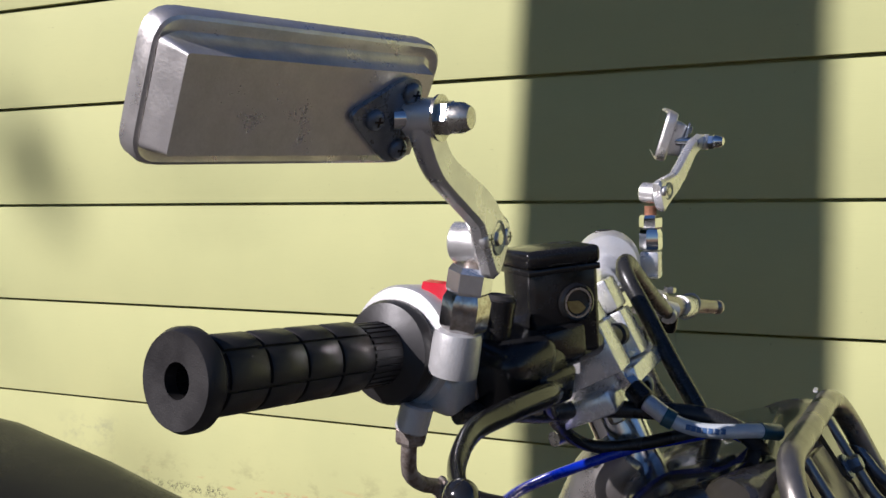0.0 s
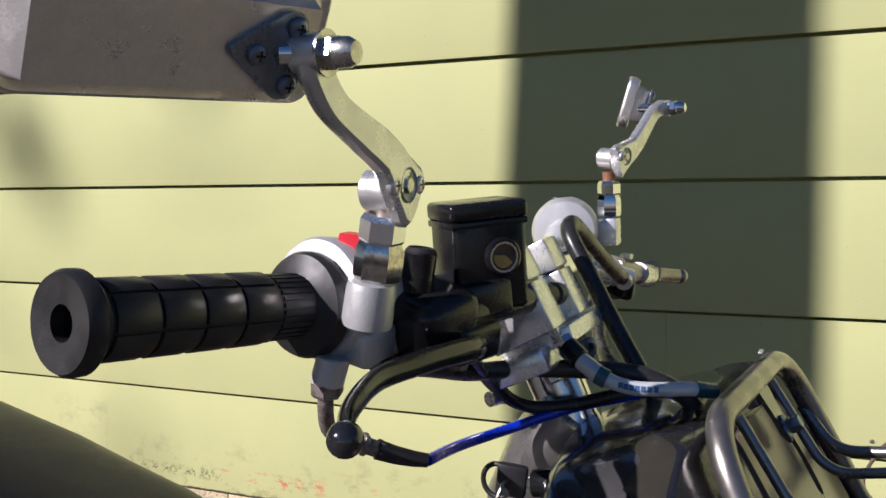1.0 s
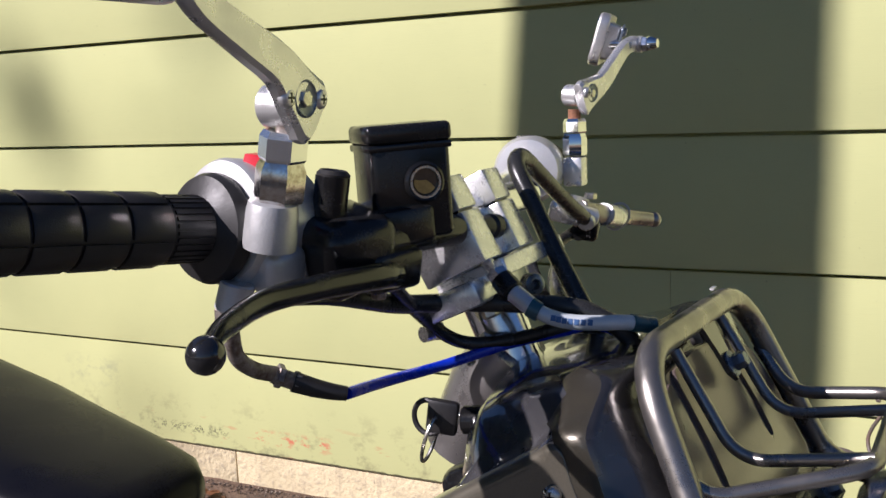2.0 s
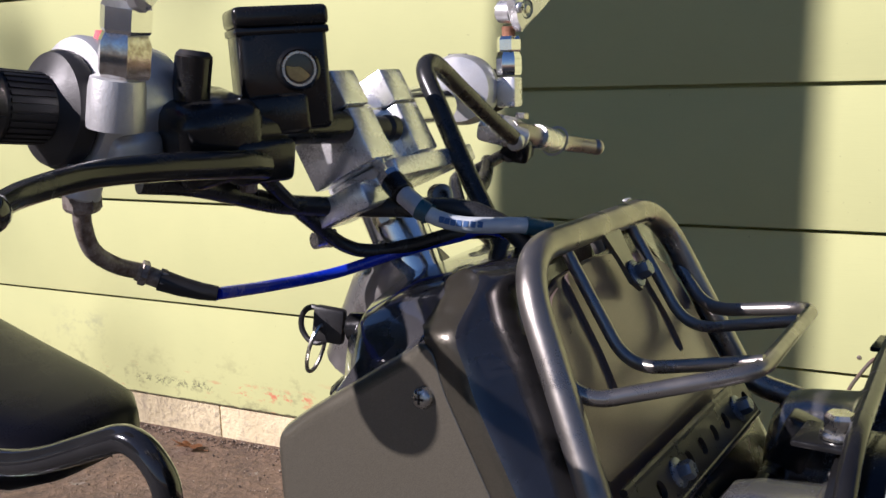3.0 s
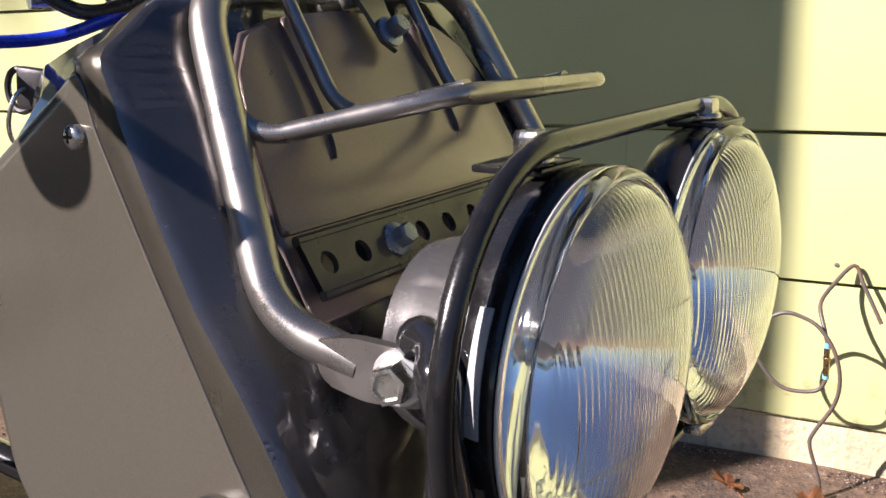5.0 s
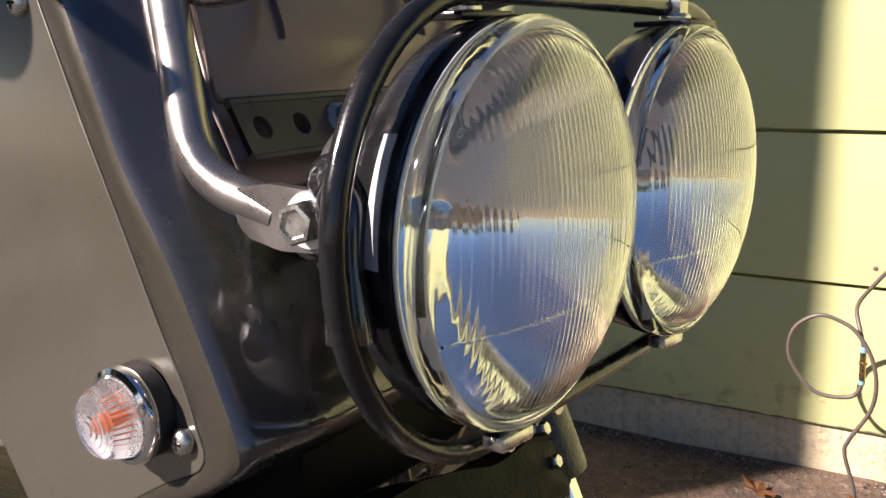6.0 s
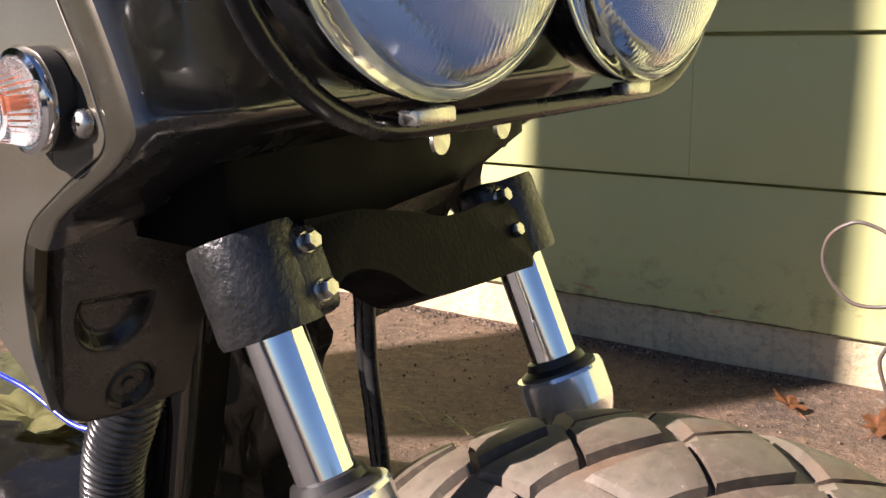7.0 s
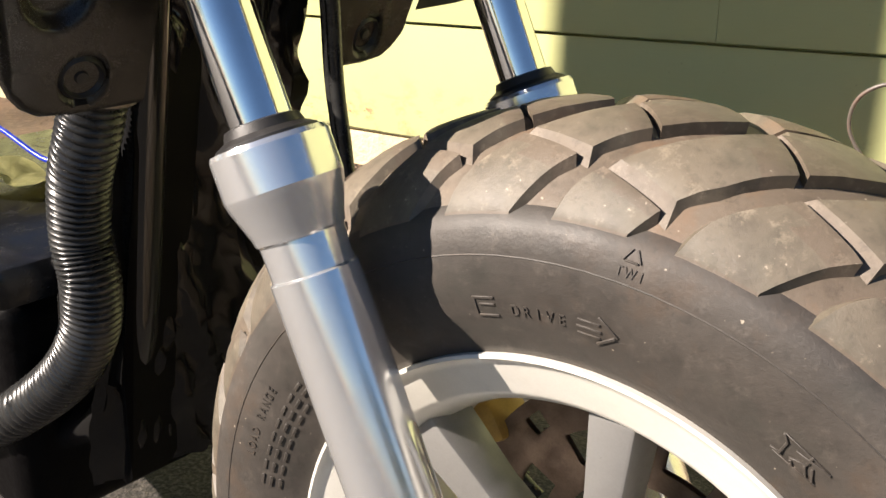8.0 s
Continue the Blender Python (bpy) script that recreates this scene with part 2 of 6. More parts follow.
PITTED = worn("pitted_chrome", (0.72, 0.70, 0.66), (0.22, 0.15, 0.09), 0.16, 1.0, 0, 260, 900, 0.7, 0.08, rough_var=0.06)
RUST = worn("rusty_steel", (0.40, 0.36, 0.32), (0.085, 0.045, 0.028), 0.42, 0.6, 0, 150, 700, 1.0, 0.4)
ORANGERUST = worn("orange_rust", (0.26, 0.12, 0.06), (0.14, 0.06, 0.03), 0.8, 0.1, 0, 300, 900, 0.8, 0.5)
ZINC = worn("zinc_plated_bolt", (0.66, 0.65, 0.60), (0.42, 0.38, 0.30), 0.28, 1.0, 0, 120, 900, 0.5, 0.12)
BLUEBOLT = worn("blue_grey_bolt", (0.22, 0.25, 0.30), (0.12, 0.13, 0.15), 0.32, 0.7, 0, 120, 900, 0.5, 0.12)
RUBBER = worn("black_rubber", (0.018, 0.0172, 0.0175), (0.034, 0.032, 0.030), 0.42, 0, 0, 50, 1400, 0.5, 0.2, spec=0.45)
CABLE = worn("black_cable_sheath", (0.018, 0.018, 0.018), (0.036, 0.036, 0.034), 0.27, 0, 0, 60, 1200, 0.5, 0.08)
SEATVINYL = worn("black_seat_vinyl", (0.006, 0.006, 0.009), (0.012, 0.012, 0.015), 0.30, 0, 0, 14, 700, 0.3, 0.08, rough_var=0.05, spec=0.13)
TREADRUB = tyre_rubber("dusty_tread_rubber", (0.088, 0.075, 0.056), (0.215, 0.180, 0.130))
GROOVE = tyre_rubber("brown_dusty_groove_rubber", (0.100, 0.078, 0.057), (0.180, 0.145, 0.106))
WALLRUB = tyre_rubber("sidewall_rubber", (0.042, 0.037, 0.032), (0.070, 0.060, 0.050))
BLUE = worn("blue_cable_sheath", (0.012, 0.035, 0.55), (0.01, 0.025, 0.38), 0.25, 0, 0.5, 60, 900, 0.4, 0.04)
HOSEGREY = worn("pale_braided_hose", (0.62, 0.66, 0.68), (0.48, 0.52, 0.54), 0.35, 0.1, 0.4, 80, 1600, 0.4, 0.2)
TEAL = worn("teal_heat_shrink", (0.03, 0.10, 0.13), (0.02, 0.06, 0.08), 0.3, 0, 0.3, 60, 900, 0.4, 0.05)
RED = worn("red_switch_plastic", (0.60, 0.015, 0.03), (0.42, 0.01, 0.02), 0.35, 0, 0.2, 60, 900, 0.4, 0.05)
AMBER = worn("orange_bulb", (0.62, 0.17, 0.06), (0.45, 0.11, 0.04), 0.3, 0, 0.3, 60, 900, 0.3, 0.02)
YELLOW = worn("yellow_painted_caliper", (0.42, 0.27, 0.05), (0.2, 0.13, 0.04), 0.5, 0.2, 0, 80, 900, 0.6, 0.2)
DISC = worn("rusty_brake_disc", (0.20, 0.15, 0.115), (0.10, 0.07, 0.05), 0.45, 0.7, 0, 70, 900, 0.7, 0.2)
CAST = worn("cast_aluminium", (0.70, 0.70, 0.69), (0.50, 0.49, 0.47), 0.42, 0.6, 0.1, 70, 700, 0.4, 0.25)
SHIELD = worn("dull_black_plastic", (0.004, 0.0038, 0.0038), (0.007, 0.0066, 0.0066), 0.5, 0, 0, 30, 700, 0.5, 0.2, spec=0.06)
SLIDER = worn("satin_silver_slider", (0.87, 0.875, 0.88), (0.79, 0.79, 0.78), 0.18, 0.78, 0.4, 12, 22, 0.04, 0.0, (6, 6, 0.4), rough_var=0.02)
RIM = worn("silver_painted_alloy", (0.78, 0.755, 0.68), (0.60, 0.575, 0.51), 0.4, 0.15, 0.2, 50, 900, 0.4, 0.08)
# wheel alloy with the shade on spokes and hub put into its colour
SHADEDALLOY = worn("shaded_wheel_alloy", (0.27, 0.265, 0.255), (0.19, 0.185, 0.175), 0.42, 0.4, 0.2, 50, 900, 0.4, 0.08)
REFLECTOR = worn("silvered_reflector", (0.80, 0.80, 0.80), (0.70, 0.70, 0.70), 0.08, 1.0, 0, 40, 600, 0.2, 0.0, rough_var=0.02)
HEADREF = worn("dusty_silvered_reflector", (0.95, 0.95, 0.94), (0.88, 0.88, 0.87), 0.07, 0.93, 0, 40, 600, 0.2, 0.0, rough_var=0.03)
BEZEL = clear_glass("clear_glass_edge", (0.96, 0.98, 0.97), 0.06, 1.45)
LENS = clear_glass("fluted_lens_glass", (1, 1, 1), 0.02, 1.45)

SIGHTGLASS = worn("smoked_sight_glass", (0.035, 0.035, 0.028), (0.06, 0.055, 0.04), 0.08, 0, 0.6, 200, 700, 0.5, 0.01)
SIGHT = worn("amber_fluid_window", (0.46, 0.33, 0.09), (0.28, 0.18, 0.05), 0.12, 0, 0.8, 200, 700, 0.7, 0.02)
LEAFDRY = worn("dry_brown_leaf", (0.34, 0.15, 0.06), (0.18, 0.08, 0.035), 0.6, 0, 0, 90, 700, 0.8, 0.4)
LEAFPALE = worn("pale_yellow_leaf", (0.40, 0.38, 0.16), (0.24, 0.24, 0.1), 0.55, 0, 0, 90, 700, 0.7, 0.4)
BARK = worn("grey_brown_bark", (0.14, 0.11, 0.085), (0.06, 0.045, 0.035), 0.9, 0, 0, 6, 40, 0.9, 0.9, (1, 1, 0.2))
FOLIAGE = worn("dark_evergreen_foliage", (0.06, 0.085, 0.03), (0.03, 0.045, 0.018), 0.6, 0, 0, 4, 40, 0.7, 0.3)
CABLEGREY = worn("brown_grey_wire_sheath", (0.10, 0.09, 0.078), (0.17, 0.085, 0.05), 0.45, 0, 0, 28, 600, 0.6, 0.1)
BRASS = worn("brass_connector", (0.55, 0.42, 0.20), (0.35, 0.25, 0.14), 0.3, 1.0, 0, 120, 900, 0.5, 0.1)
PALEBLUE = worn("pale_blue_tape", (0.25, 0.52, 0.62), (0.18, 0.4, 0.5), 0.45, 0, 0, 80, 900, 0.4, 0.05)
SILVERTAG = worn("white_reflective_strip", (0.46, 0.46, 0.45), (0.34, 0.34, 0.33), 0.35, 0.2, 0, 80, 900, 0.4, 0.05)
INK = worn("faded_blue_ink", (0.06, 0.13, 0.30), (0.1, 0.17, 0.33), 0.5, 0, 0, 300, 900, 0.5, 0.02)
GRIT = crumb_mix()
ROOF = worn("grey_shingle", (0.12, 0.115, 0.11), (0.07, 0.07, 0.07), 0.9, 0, 0, 6, 80, 0.7, 0.5)
SOFFIT = worn("white_soffit_paint", (0.7, 0.7, 0.66), (0.6, 0.6, 0.55), 0.6, 0, 0, 3, 80, 0.4, 0.1)


# ---- mesh helpers ----
AT = {}


def thing(name, at, label, category, group=""):
    ob = new(name)
    ob.location = at
    ob.empty_display_size = 0.1
    AT[ob] = Vector(at)
    return tagged(ob, label, category, group, "object")


def shape(bm, material, angle=38):
    bmesh.ops.recalc_face_normals(bm, faces=bm.faces)
    me = bpy.data.meshes.new("mesh")
    bm.to_mesh(me)
    bm.free()
    me.materials.append(material)
    me.shade_smooth()
    me.set_sharp_from_angle(angle=radians(angle))
    return me


def part(name, bm, material, parent=None, label="", angle=38):
    """Links a bmesh in world coordinates as one mesh object, its origin at its middle, under a thing or a part."""
    lo = Vector([min(v.co[i] for v in bm.verts) for i in range(3)])
    hi = Vector([max(v.co[i] for v in bm.verts) for i in range(3)])
    mid = (lo + hi) / 2
    bmesh.ops.translate(bm, verts=bm.verts, vec=-mid)
    ob = new(name, shape(bm, material, angle))
    ob.data.name = name
    ob.location = mid
    AT[ob] = mid
    if parent is not None:
        ob.parent = parent
        ob.location = mid - AT[parent]
    if label:
        ob["label"] = label
    return ob


def join(*bms):
    out = bmesh.new()
    for b in bms:
        me = bpy.data.meshes.new("tmp")
        b.to_mesh(me)
        b.free()
        out.from_mesh(me)
        bpy.data.meshes.remove(me)
    return out


def turn_to(d, up=(0, 0, 1)):
    """Rotation that takes z to d and keeps x near up crossed with d."""
    z = Vector(d).normalized()
    u = Vector(up)
    if abs(z.dot(u.normalized())) > 0.98:
        u = Vector((0, 1, 0))
    x = u.cross(z).normalized()
    y = z.cross(x)
    return Matrix((x, y, z)).transposed().to_4x4()


def lathe(profile, a, d, n=32, up=(0, 0, 1), spin=0.0, ring=False, hollow=False):
    """Profile of (radius, way along the axis) turned about the axis from a along d; ends closed, or joined into a ring."""
    bm = bmesh.new()
    rings = []
    for r, h in profile:
        if r < 1e-6:
            rings.append([bm.verts.new((0, 0, h))])
        else:
            rings.append([bm.verts.new((r * math.cos(spin + k * 2 * math.pi / n), r * math.sin(spin + k * 2 * math.pi / n), h)) for k in range(n)])
    pairs = list(zip(rings, rings[1:])) + ([(rings[-1], rings[0])] if ring else [])
    for p, q in pairs:
        for k in range(n):
            j = (k + 1) % n
            if len(p) == 1 and len(q) > 1:
                bm.faces.new((p[0], q[k], q[j]))
            elif len(q) == 1 and len(p) > 1:
                bm.faces.new((p[k], p[j], q[0]))
            elif len(p) > 1:
                bm.faces.new((p[k], p[j], q[j], q[k]))
    for end in () if ring or hollow else (rings[0], rings[-1]):
        if len(end) > 2:
            bm.faces.new(end)
    bm.transform(Matrix.Translation(a) @ turn_to(d, up))
    return bm


def rod(a, b, r, n=24, bevel=0.0, r2=None):
    a, b = Vector(a), Vector(b)
    ln = (b - a).length
    r2 = r if r2 is None else r2
    if bevel:
        prof = [(r - bevel, 0), (r, bevel), (r2, ln - bevel), (r2 - bevel, ln)]
    else:
        prof = [(r, 0), (r2, ln)]
    return lathe(prof, a, b - a, n)


def curve_points(pts, sub=8, closed=False):
    pts = [Vector(p) for p in pts]
    if sub <= 1:
        return pts
    out = []
    n = len(pts)
    last = n if closed else n - 1
    for i in range(last):
        p0 = pts[(i - 1) % n] if closed or i > 0 else pts[0] * 2 - pts[1]
        p1, p2 = pts[i], pts[(i + 1) % n]
        p3 = pts[(i + 2) % n] if closed or i + 2 < n else p2 * 2 - p1
        for k in range(sub):
            t = k / sub
            out.append(0.5 * (2 * p1 + (p2 - p0) * t + (2 * p0 - 5 * p1 + 4 * p2 - p3) * t * t + (3 * p1 - p0 - 3 * p2 + p3) * t ** 3))
    if not closed:
        out.append(pts[-1])
    return out


def rounded(pts, radius, seg=6, closed=False):
    """A polyline with its corners turned on arcs."""
    pts = [Vector(p) for p in pts]
    out = []
    n = len(pts)
    for i, p in enumerate(pts):
        if not closed and i in (0, n - 1):
            out.append(p)
            continue
        a, b = pts[(i - 1) % n] - p, pts[(i + 1) % n] - p
        la, lb = a.length, b.length
        r = min(radius, la * 0.48, lb * 0.48)
        s, e = p + a / la * r, p + b / lb * r
        for k in range(seg + 1):
            t = k / seg
            out.append(s * (1 - t) ** 2 + p * 2 * t * (1 - t) + e * t * t)
    return out


def tube(pts, r, n=14, closed=False, flat=None):
    """A round bar along points; r is a number or a function of 0..1; flat squeezes it across."""
    pts = [Vector(p) for p in pts]
    bm = bmesh.new()
    m = len(pts)
    tang = []
    for i in range(m):
        a = pts[(i - 1) % m] if closed or i > 0 else pts[0]
        b = pts[(i + 1) % m] if closed or i < m - 1 else pts[-1]
        tang.append((b - a).normalized())
    ref = Vector((0, 0, 1)) if abs(tang[0].z) < 0.9 else Vector((1, 0, 0))
    x = (ref - tang[0] * ref.dot(tang[0])).normalized()
    rings = []
    for i in range(m):
        x = (x - tang[i] * x.dot(tang[i])).normalized()
        y = tang[i].cross(x)
        rr = r(i / (m - 1)) if callable(r) else r
        f = 1.0 if flat is None else flat
        rings.append([bm.verts.new(pts[i] + x * (rr * math.cos(k * 2 * math.pi / n)) + y * (rr * f * math.sin(k * 2 * math.pi / n))) for k in range(n)])
    for i in range(m if closed else m - 1):
        p, q = rings[i], rings[(i + 1) % m]
        for k in range(n):
            j = (k + 1) % n
            bm.faces.new((p[k], p[j], q[j], q[k]))
    if not closed:
        bm.faces.new(rings[0])
        bm.faces.new(rings[-1])
    return bm


def block(sx, sy, sz, m, bevel=0.002, seg=2):
    bm = bmesh.new()
    bmesh.ops.create_cube(bm, size=1)
    bmesh.ops.scale(bm, vec=(sx, sy, sz), verts=bm.verts)
    if bevel:
        bmesh.ops.bevel(bm, geom=list(bm.edges), offset=bevel, segments=seg, affect="EDGES", profile=0.5)
    bm.transform(m)
    return bm


def slab(outer, inner, bevel=0.0, seg=2):
    """A plate between two equal outlines of points."""
    bm = bmesh.new()
    a = [bm.verts.new(p) for p in outer]
    b = [bm.verts.new(p) for p in inner]
    n = len(a)
    top = bm.faces.new(a)
    bm.faces.new(b[::-1])
    for k in range(n):
        j = (k + 1) % n
        bm.faces.new((a[k], b[k], b[j], a[j]))
    if bevel:
        bmesh.ops.bevel(bm, geom=list(top.edges), offset=bevel, segments=seg, affect="EDGES", profile=0.5)
    return bm


def skin(rows, caps=False, close=False):
    """Faces between rows of points of equal length."""
    bm = bmesh.new()
    vs = [[bm.verts.new(p) for p in row] for row in rows]
    n = len(vs[0])
    for p, q in zip(vs, vs[1:]):
        for k in range(n if close else n - 1):
            j = (k + 1) % n
            bm.faces.new((p[k], p[j], q[j], q[k]))
    if caps:
        bm.faces.new(vs[0])
        bm.faces.new(vs[-1])
    return bm


def plate(outline, m, thick, bevel=0.001, seg=2):
    """A flat outline in the xy plane of m, thick along its z."""
    bm = slab([(x, y, thick / 2) for x, y in outline], [(x, y, -thick / 2) for x, y in outline])
    if bevel:
        es = [e for e in bm.edges if abs(e.verts[0].co.z - e.verts[1].co.z) < 1e-9]
        bmesh.ops.bevel(bm, geom=es, offset=bevel, segments=seg, affect="EDGES", profile=0.5)
    bm.transform(m)
    return bm


def round_outline(pts, radius, seg=5):
    return [(p.x, p.y) for p in rounded([(x, y, 0) for x, y in pts], radius, seg, True)]


def hexhead(a, d, r, h, spin=0.2):
    return lathe([(r * 0.93, 0), (r, h * 0.1), (r, h * 0.78), (r * 0.84, h)], a, d, 6, spin=spin)


def bolt(parent, at, d, r, h, material, label="", washer=1.35, name="bolt"):
    """Hexagon flange bolt whose washer sits at the given place."""
    at, d = Vector(at), Vector(d).normalized()
    b = part(name, hexhead(at + d * h * 0.22, d, r, h), material, parent, label, 25)
    part("washer", lathe([(r * washer, 0), (r * washer, h * 0.14), (r * 1.05, h * 0.3)], at, d, 24), material, b)
    return b


def cross_screw(parent, at, d, r, material, label=""):
    """Dome-headed screw with a cross recess."""
    at, d = Vector(at), Vector(d).normalized()
    prof = [(r, -0.001), (r, r * 0.18)] + [(r * math.cos(t), r * 0.18 + r * 0.5 * math.sin(t)) for t in (0.4, 0.8, 1.15)] + [(r * 0.2, r * 0.66)]
    s = part("screw", lathe(prof, at, d, 20), material, parent, label)
    m = Matrix.Translation(at + d * (r * 0.63)) @ turn_to(d)
    part("cross_recess", join(block(r * 0.95, r * 0.22, r * 0.12, m, 0), block(r * 0.22, r * 0.95, r * 0.12, m, 0)), BLACKPART, s)
    return s


# ---- the setting ----
def ground_height(y):
    t = min(max((-0.45 - y) / 1.0, 0.0), 1.0)
    return 0.19 * t * t * (3 - 2 * t)


def make_ground():
    xs = sorted({round(v, 4) for v in [-400, -150, -60, -25, -12, -8] + [-6 + 0.06 * i for i in range(134)] + [3, 5, 8, 12, 25, 60, 150, 400]})
    ys = sorted({round(v, 4) for v in [-400, -150, -60, -25, -12, -8, -6, -5, -4, -3.4] + [-3 + 0.05 * i for i in range(64)] + [1, 3, 8, 20, 60, 150, 400]})
    rows = []
    for y in ys:
        row = []
        for x in xs:
            near = max(abs(x), abs(y)) < 6
            z = ground_height(y) + (0.006 * noise.noise((x * 3, y * 3, 0)) + 0.003 * noise.noise((x * 14, y * 14, 3)) if near and y < 0.05 else 0)
            if y > 0.05:
                z = -0.02
            row.append((x, y, z))
        rows.append(row)
    g = part("ground", skin(rows), EARTH)
    tagged(g, "worn brown asphalt ground with dirt and pale patches", "ground", kind="structure")


make_ground()
BOARD = 0.32
SILL = 0.11
wall = part("wall_north", block(11, 0.12, 2.26, pose(-0.5, 0.1005, 1.22), 0), PAINT)
tagged(wall, "house wall with wide yellow-green painted lap siding boards", "wall", kind="structure")
foundation = part("foundation", join(block(4.3985, 0.2, 0.42, pose(-3.80075, 0.111, -0.095), 0.004, 2), block(6.5985, 0.2, 0.42, pose(1.70075, 0.111, -0.095), 0.004, 2)), CONCRETE)
tagged(foundation, "low pale concrete foundation under the siding", "foundation", kind="structure")
eave = part("eave", block(11.6, 0.44, 0.05, pose(-0.5, -0.05, 2.41), 0.004), SOFFIT)
tagged(eave, "plain painted eave above the house wall", "eave", kind="structure")
roof = part("roof", skin([[(-6.4, -0.30, 2.44), (5.4, -0.30, 2.44)], [(-6.4, 3.6, 4.0), (5.4, 3.6, 4.0)], [(-6.4, 7.7, 2.44), (5.4, 7.7, 2.44)], [(-6.4, 7.7, 2.2), (5.4, 7.7, 2.2)]]), ROOF)
tagged(roof, "grey shingle roof of the house", "roof", kind="structure")


def make_tree(at, r, height, crown_at, crown_r, count, seed, label):
    """A tapered trunk with limbs and a crown of many small leaf clumps."""
    rng = random.Random(seed)
    t = thing("tree", (*at, 0.19), label, "tree", "trees behind the camera")
    x, y = at
    trunk = tube([(x, y, 0.1), (x, y, 1.2), (x, y, 2.6), (x, y, 4.2), (x + 0.05, y, height)], lambda s: r * (1.0 if s < 0.75 else 1.0 - 1.6 * (s - 0.75)), 18)
    part("trunk", trunk, BARK, t)
    limbs = []
    for k in range(7):
        a = k * 0.9 + rng.random()
        z0 = height * (0.72 + 0.04 * k)
        e = Vector((x + math.cos(a) * crown_r * 0.8, y + math.sin(a) * crown_r * 0.8, z0 + crown_r * 0.5))
        limbs.append(tube([(x, y, z0), ((x + e.x) / 2, (y + e.y) / 2, z0 + crown_r * 0.15), e], lambda s: r * 0.35 * (1 - 0.8 * s), 8))
    part("limbs", join(*limbs), BARK, t)
    verts, faces = [], []
    for k in range(count):
        d = Vector((rng.gauss(0, 1), rng.gauss(0, 1), rng.gauss(0, 0.8)))
        d = d.normalized() * crown_r * (0.35 + 0.65 * rng.random())
        c = Vector((x, y, crown_at)) + d
        s = (0.10 + 0.12 * rng.random()) * max(1.0, crown_r / 2.1)
        u = Vector((rng.gauss(0, 1), rng.gauss(0, 1), rng.gauss(0, 1))).normalized()
        w = u.orthogonal().normalized()
        v = u.cross(w)
        i = len(verts)
        verts += [c + w * s, c + v * s * 0.6, c - w * s, c - v * s * 0.6 + u * 0.03]
        faces.append((i, i + 1, i + 2, i + 3))
    me = bpy.data.meshes.new("crown")
    me.from_pydata([p - t.location for p in verts], [], faces)
    me.materials.append(FOLIAGE)
    ob = new("crown", me)
    ob.parent = t
    return t


# unseen trees added for their shade: a trunk shading the wall, others round the yard
SHADE = Vector((-0.258, 0.0, 0)) + SUN_AZ * 5.5
make_tree((SHADE.x, SHADE.y), 0.3010, 9.5, 10.8, 2.4, 2600, 1, "unseen tall straight trunk added to shade a band of the wall")
# unseen tree added for the soft dapple on the left of the wall
make_tree((-19.0, -17.4), 0.20, 14.0, 16.6, 2.3, 270, 2, "unseen tall sparse-crowned tree added to dapple the wall")
# unseen trees added to block low sky light and give reflections a horizon
for k, (tx, ty, tall) in enumerate(((-9.0, -26.0, 10.0), (-20.0, -1.0, 8.0), (-8.0, -19.0, 8.0), (-14.5, -12.0, 6.0), (-11.0, -17.5, 6.6), (-18.5, -17.0, 8.0), (40.0, -6.0, 6.0), (44.0, -14.0, 6.5))):
    make_tree((tx, ty), 0.2, tall - 1.5, tall - 2.0, 4.2, 3000, 10 + k, "unseen broad dark evergreen tree added to screen the low sky")
make_tree((-17.0, -5.0), 0.3, 10.5, 7.5, 6.3, 5200, 35, "unseen tall broad dark evergreen tree added to screen the sky")


# ---- the scooter ----
scooter = thing("motor_scooter", (0.1, -1.69, 0.19), "gunmetal twin-headlight motor scooter parked beside the siding wall", "scooter")
LEFT = Vector((0.0958, 0.9954, 0.0))
MID = Vector((0.23, -1.69, 0.0))


def other(p):
    """The place on the far side of the body that answers to p."""
    p = Vector(p)
    return p - LEFT * (2 * (p - MID).dot(LEFT))


def flip(bm):
    for v in bm.verts:
        v.co = other(v.co)
    return bm


def side_y(x, z):
    return -1.82 - 0.096 * (x - 0.133) + 0.06 * (z - 0.96)


def front_x(y, z):
    return 0.184 + (0.0863 * (y + 1.676) - 0.483 * (z - 0.992)) / 0.871


OUT = Vector((-0.096, -1.0, 0.06)).normalized()
FACE = Vector((0.871, -0.086, 0.483)).normalized()

# side panels
SEAM = [(0.1865, 0.6755), (0.1800, 0.6850), (0.1735, 0.6990), (0.1707, 0.7282), (0.1762, 0.7454), (0.185, 0.7557), (0.218, 0.7755), (0.2386, 0.7854), (0.2423, 0.7915),
        (0.2317, 0.8155), (0.217, 0.8379), (0.1977, 0.8715), (0.175, 0.9095), (0.1446, 0.9644), (0.1385, 0.9836)]
BACK = [(0.129, 0.986), (0.1150, 0.977), (0.0900, 0.9610), (0.0540, 0.9380), (0.036, 0.9240), (0.039, 0.886), (0.048, 0.846), (0.061, 0.796), (0.085, 0.763),
        (0.112, 0.737), (0.129, 0.713), (0.1445, 0.6985), (0.166, 0.6875), (0.1835, 0.6765)]


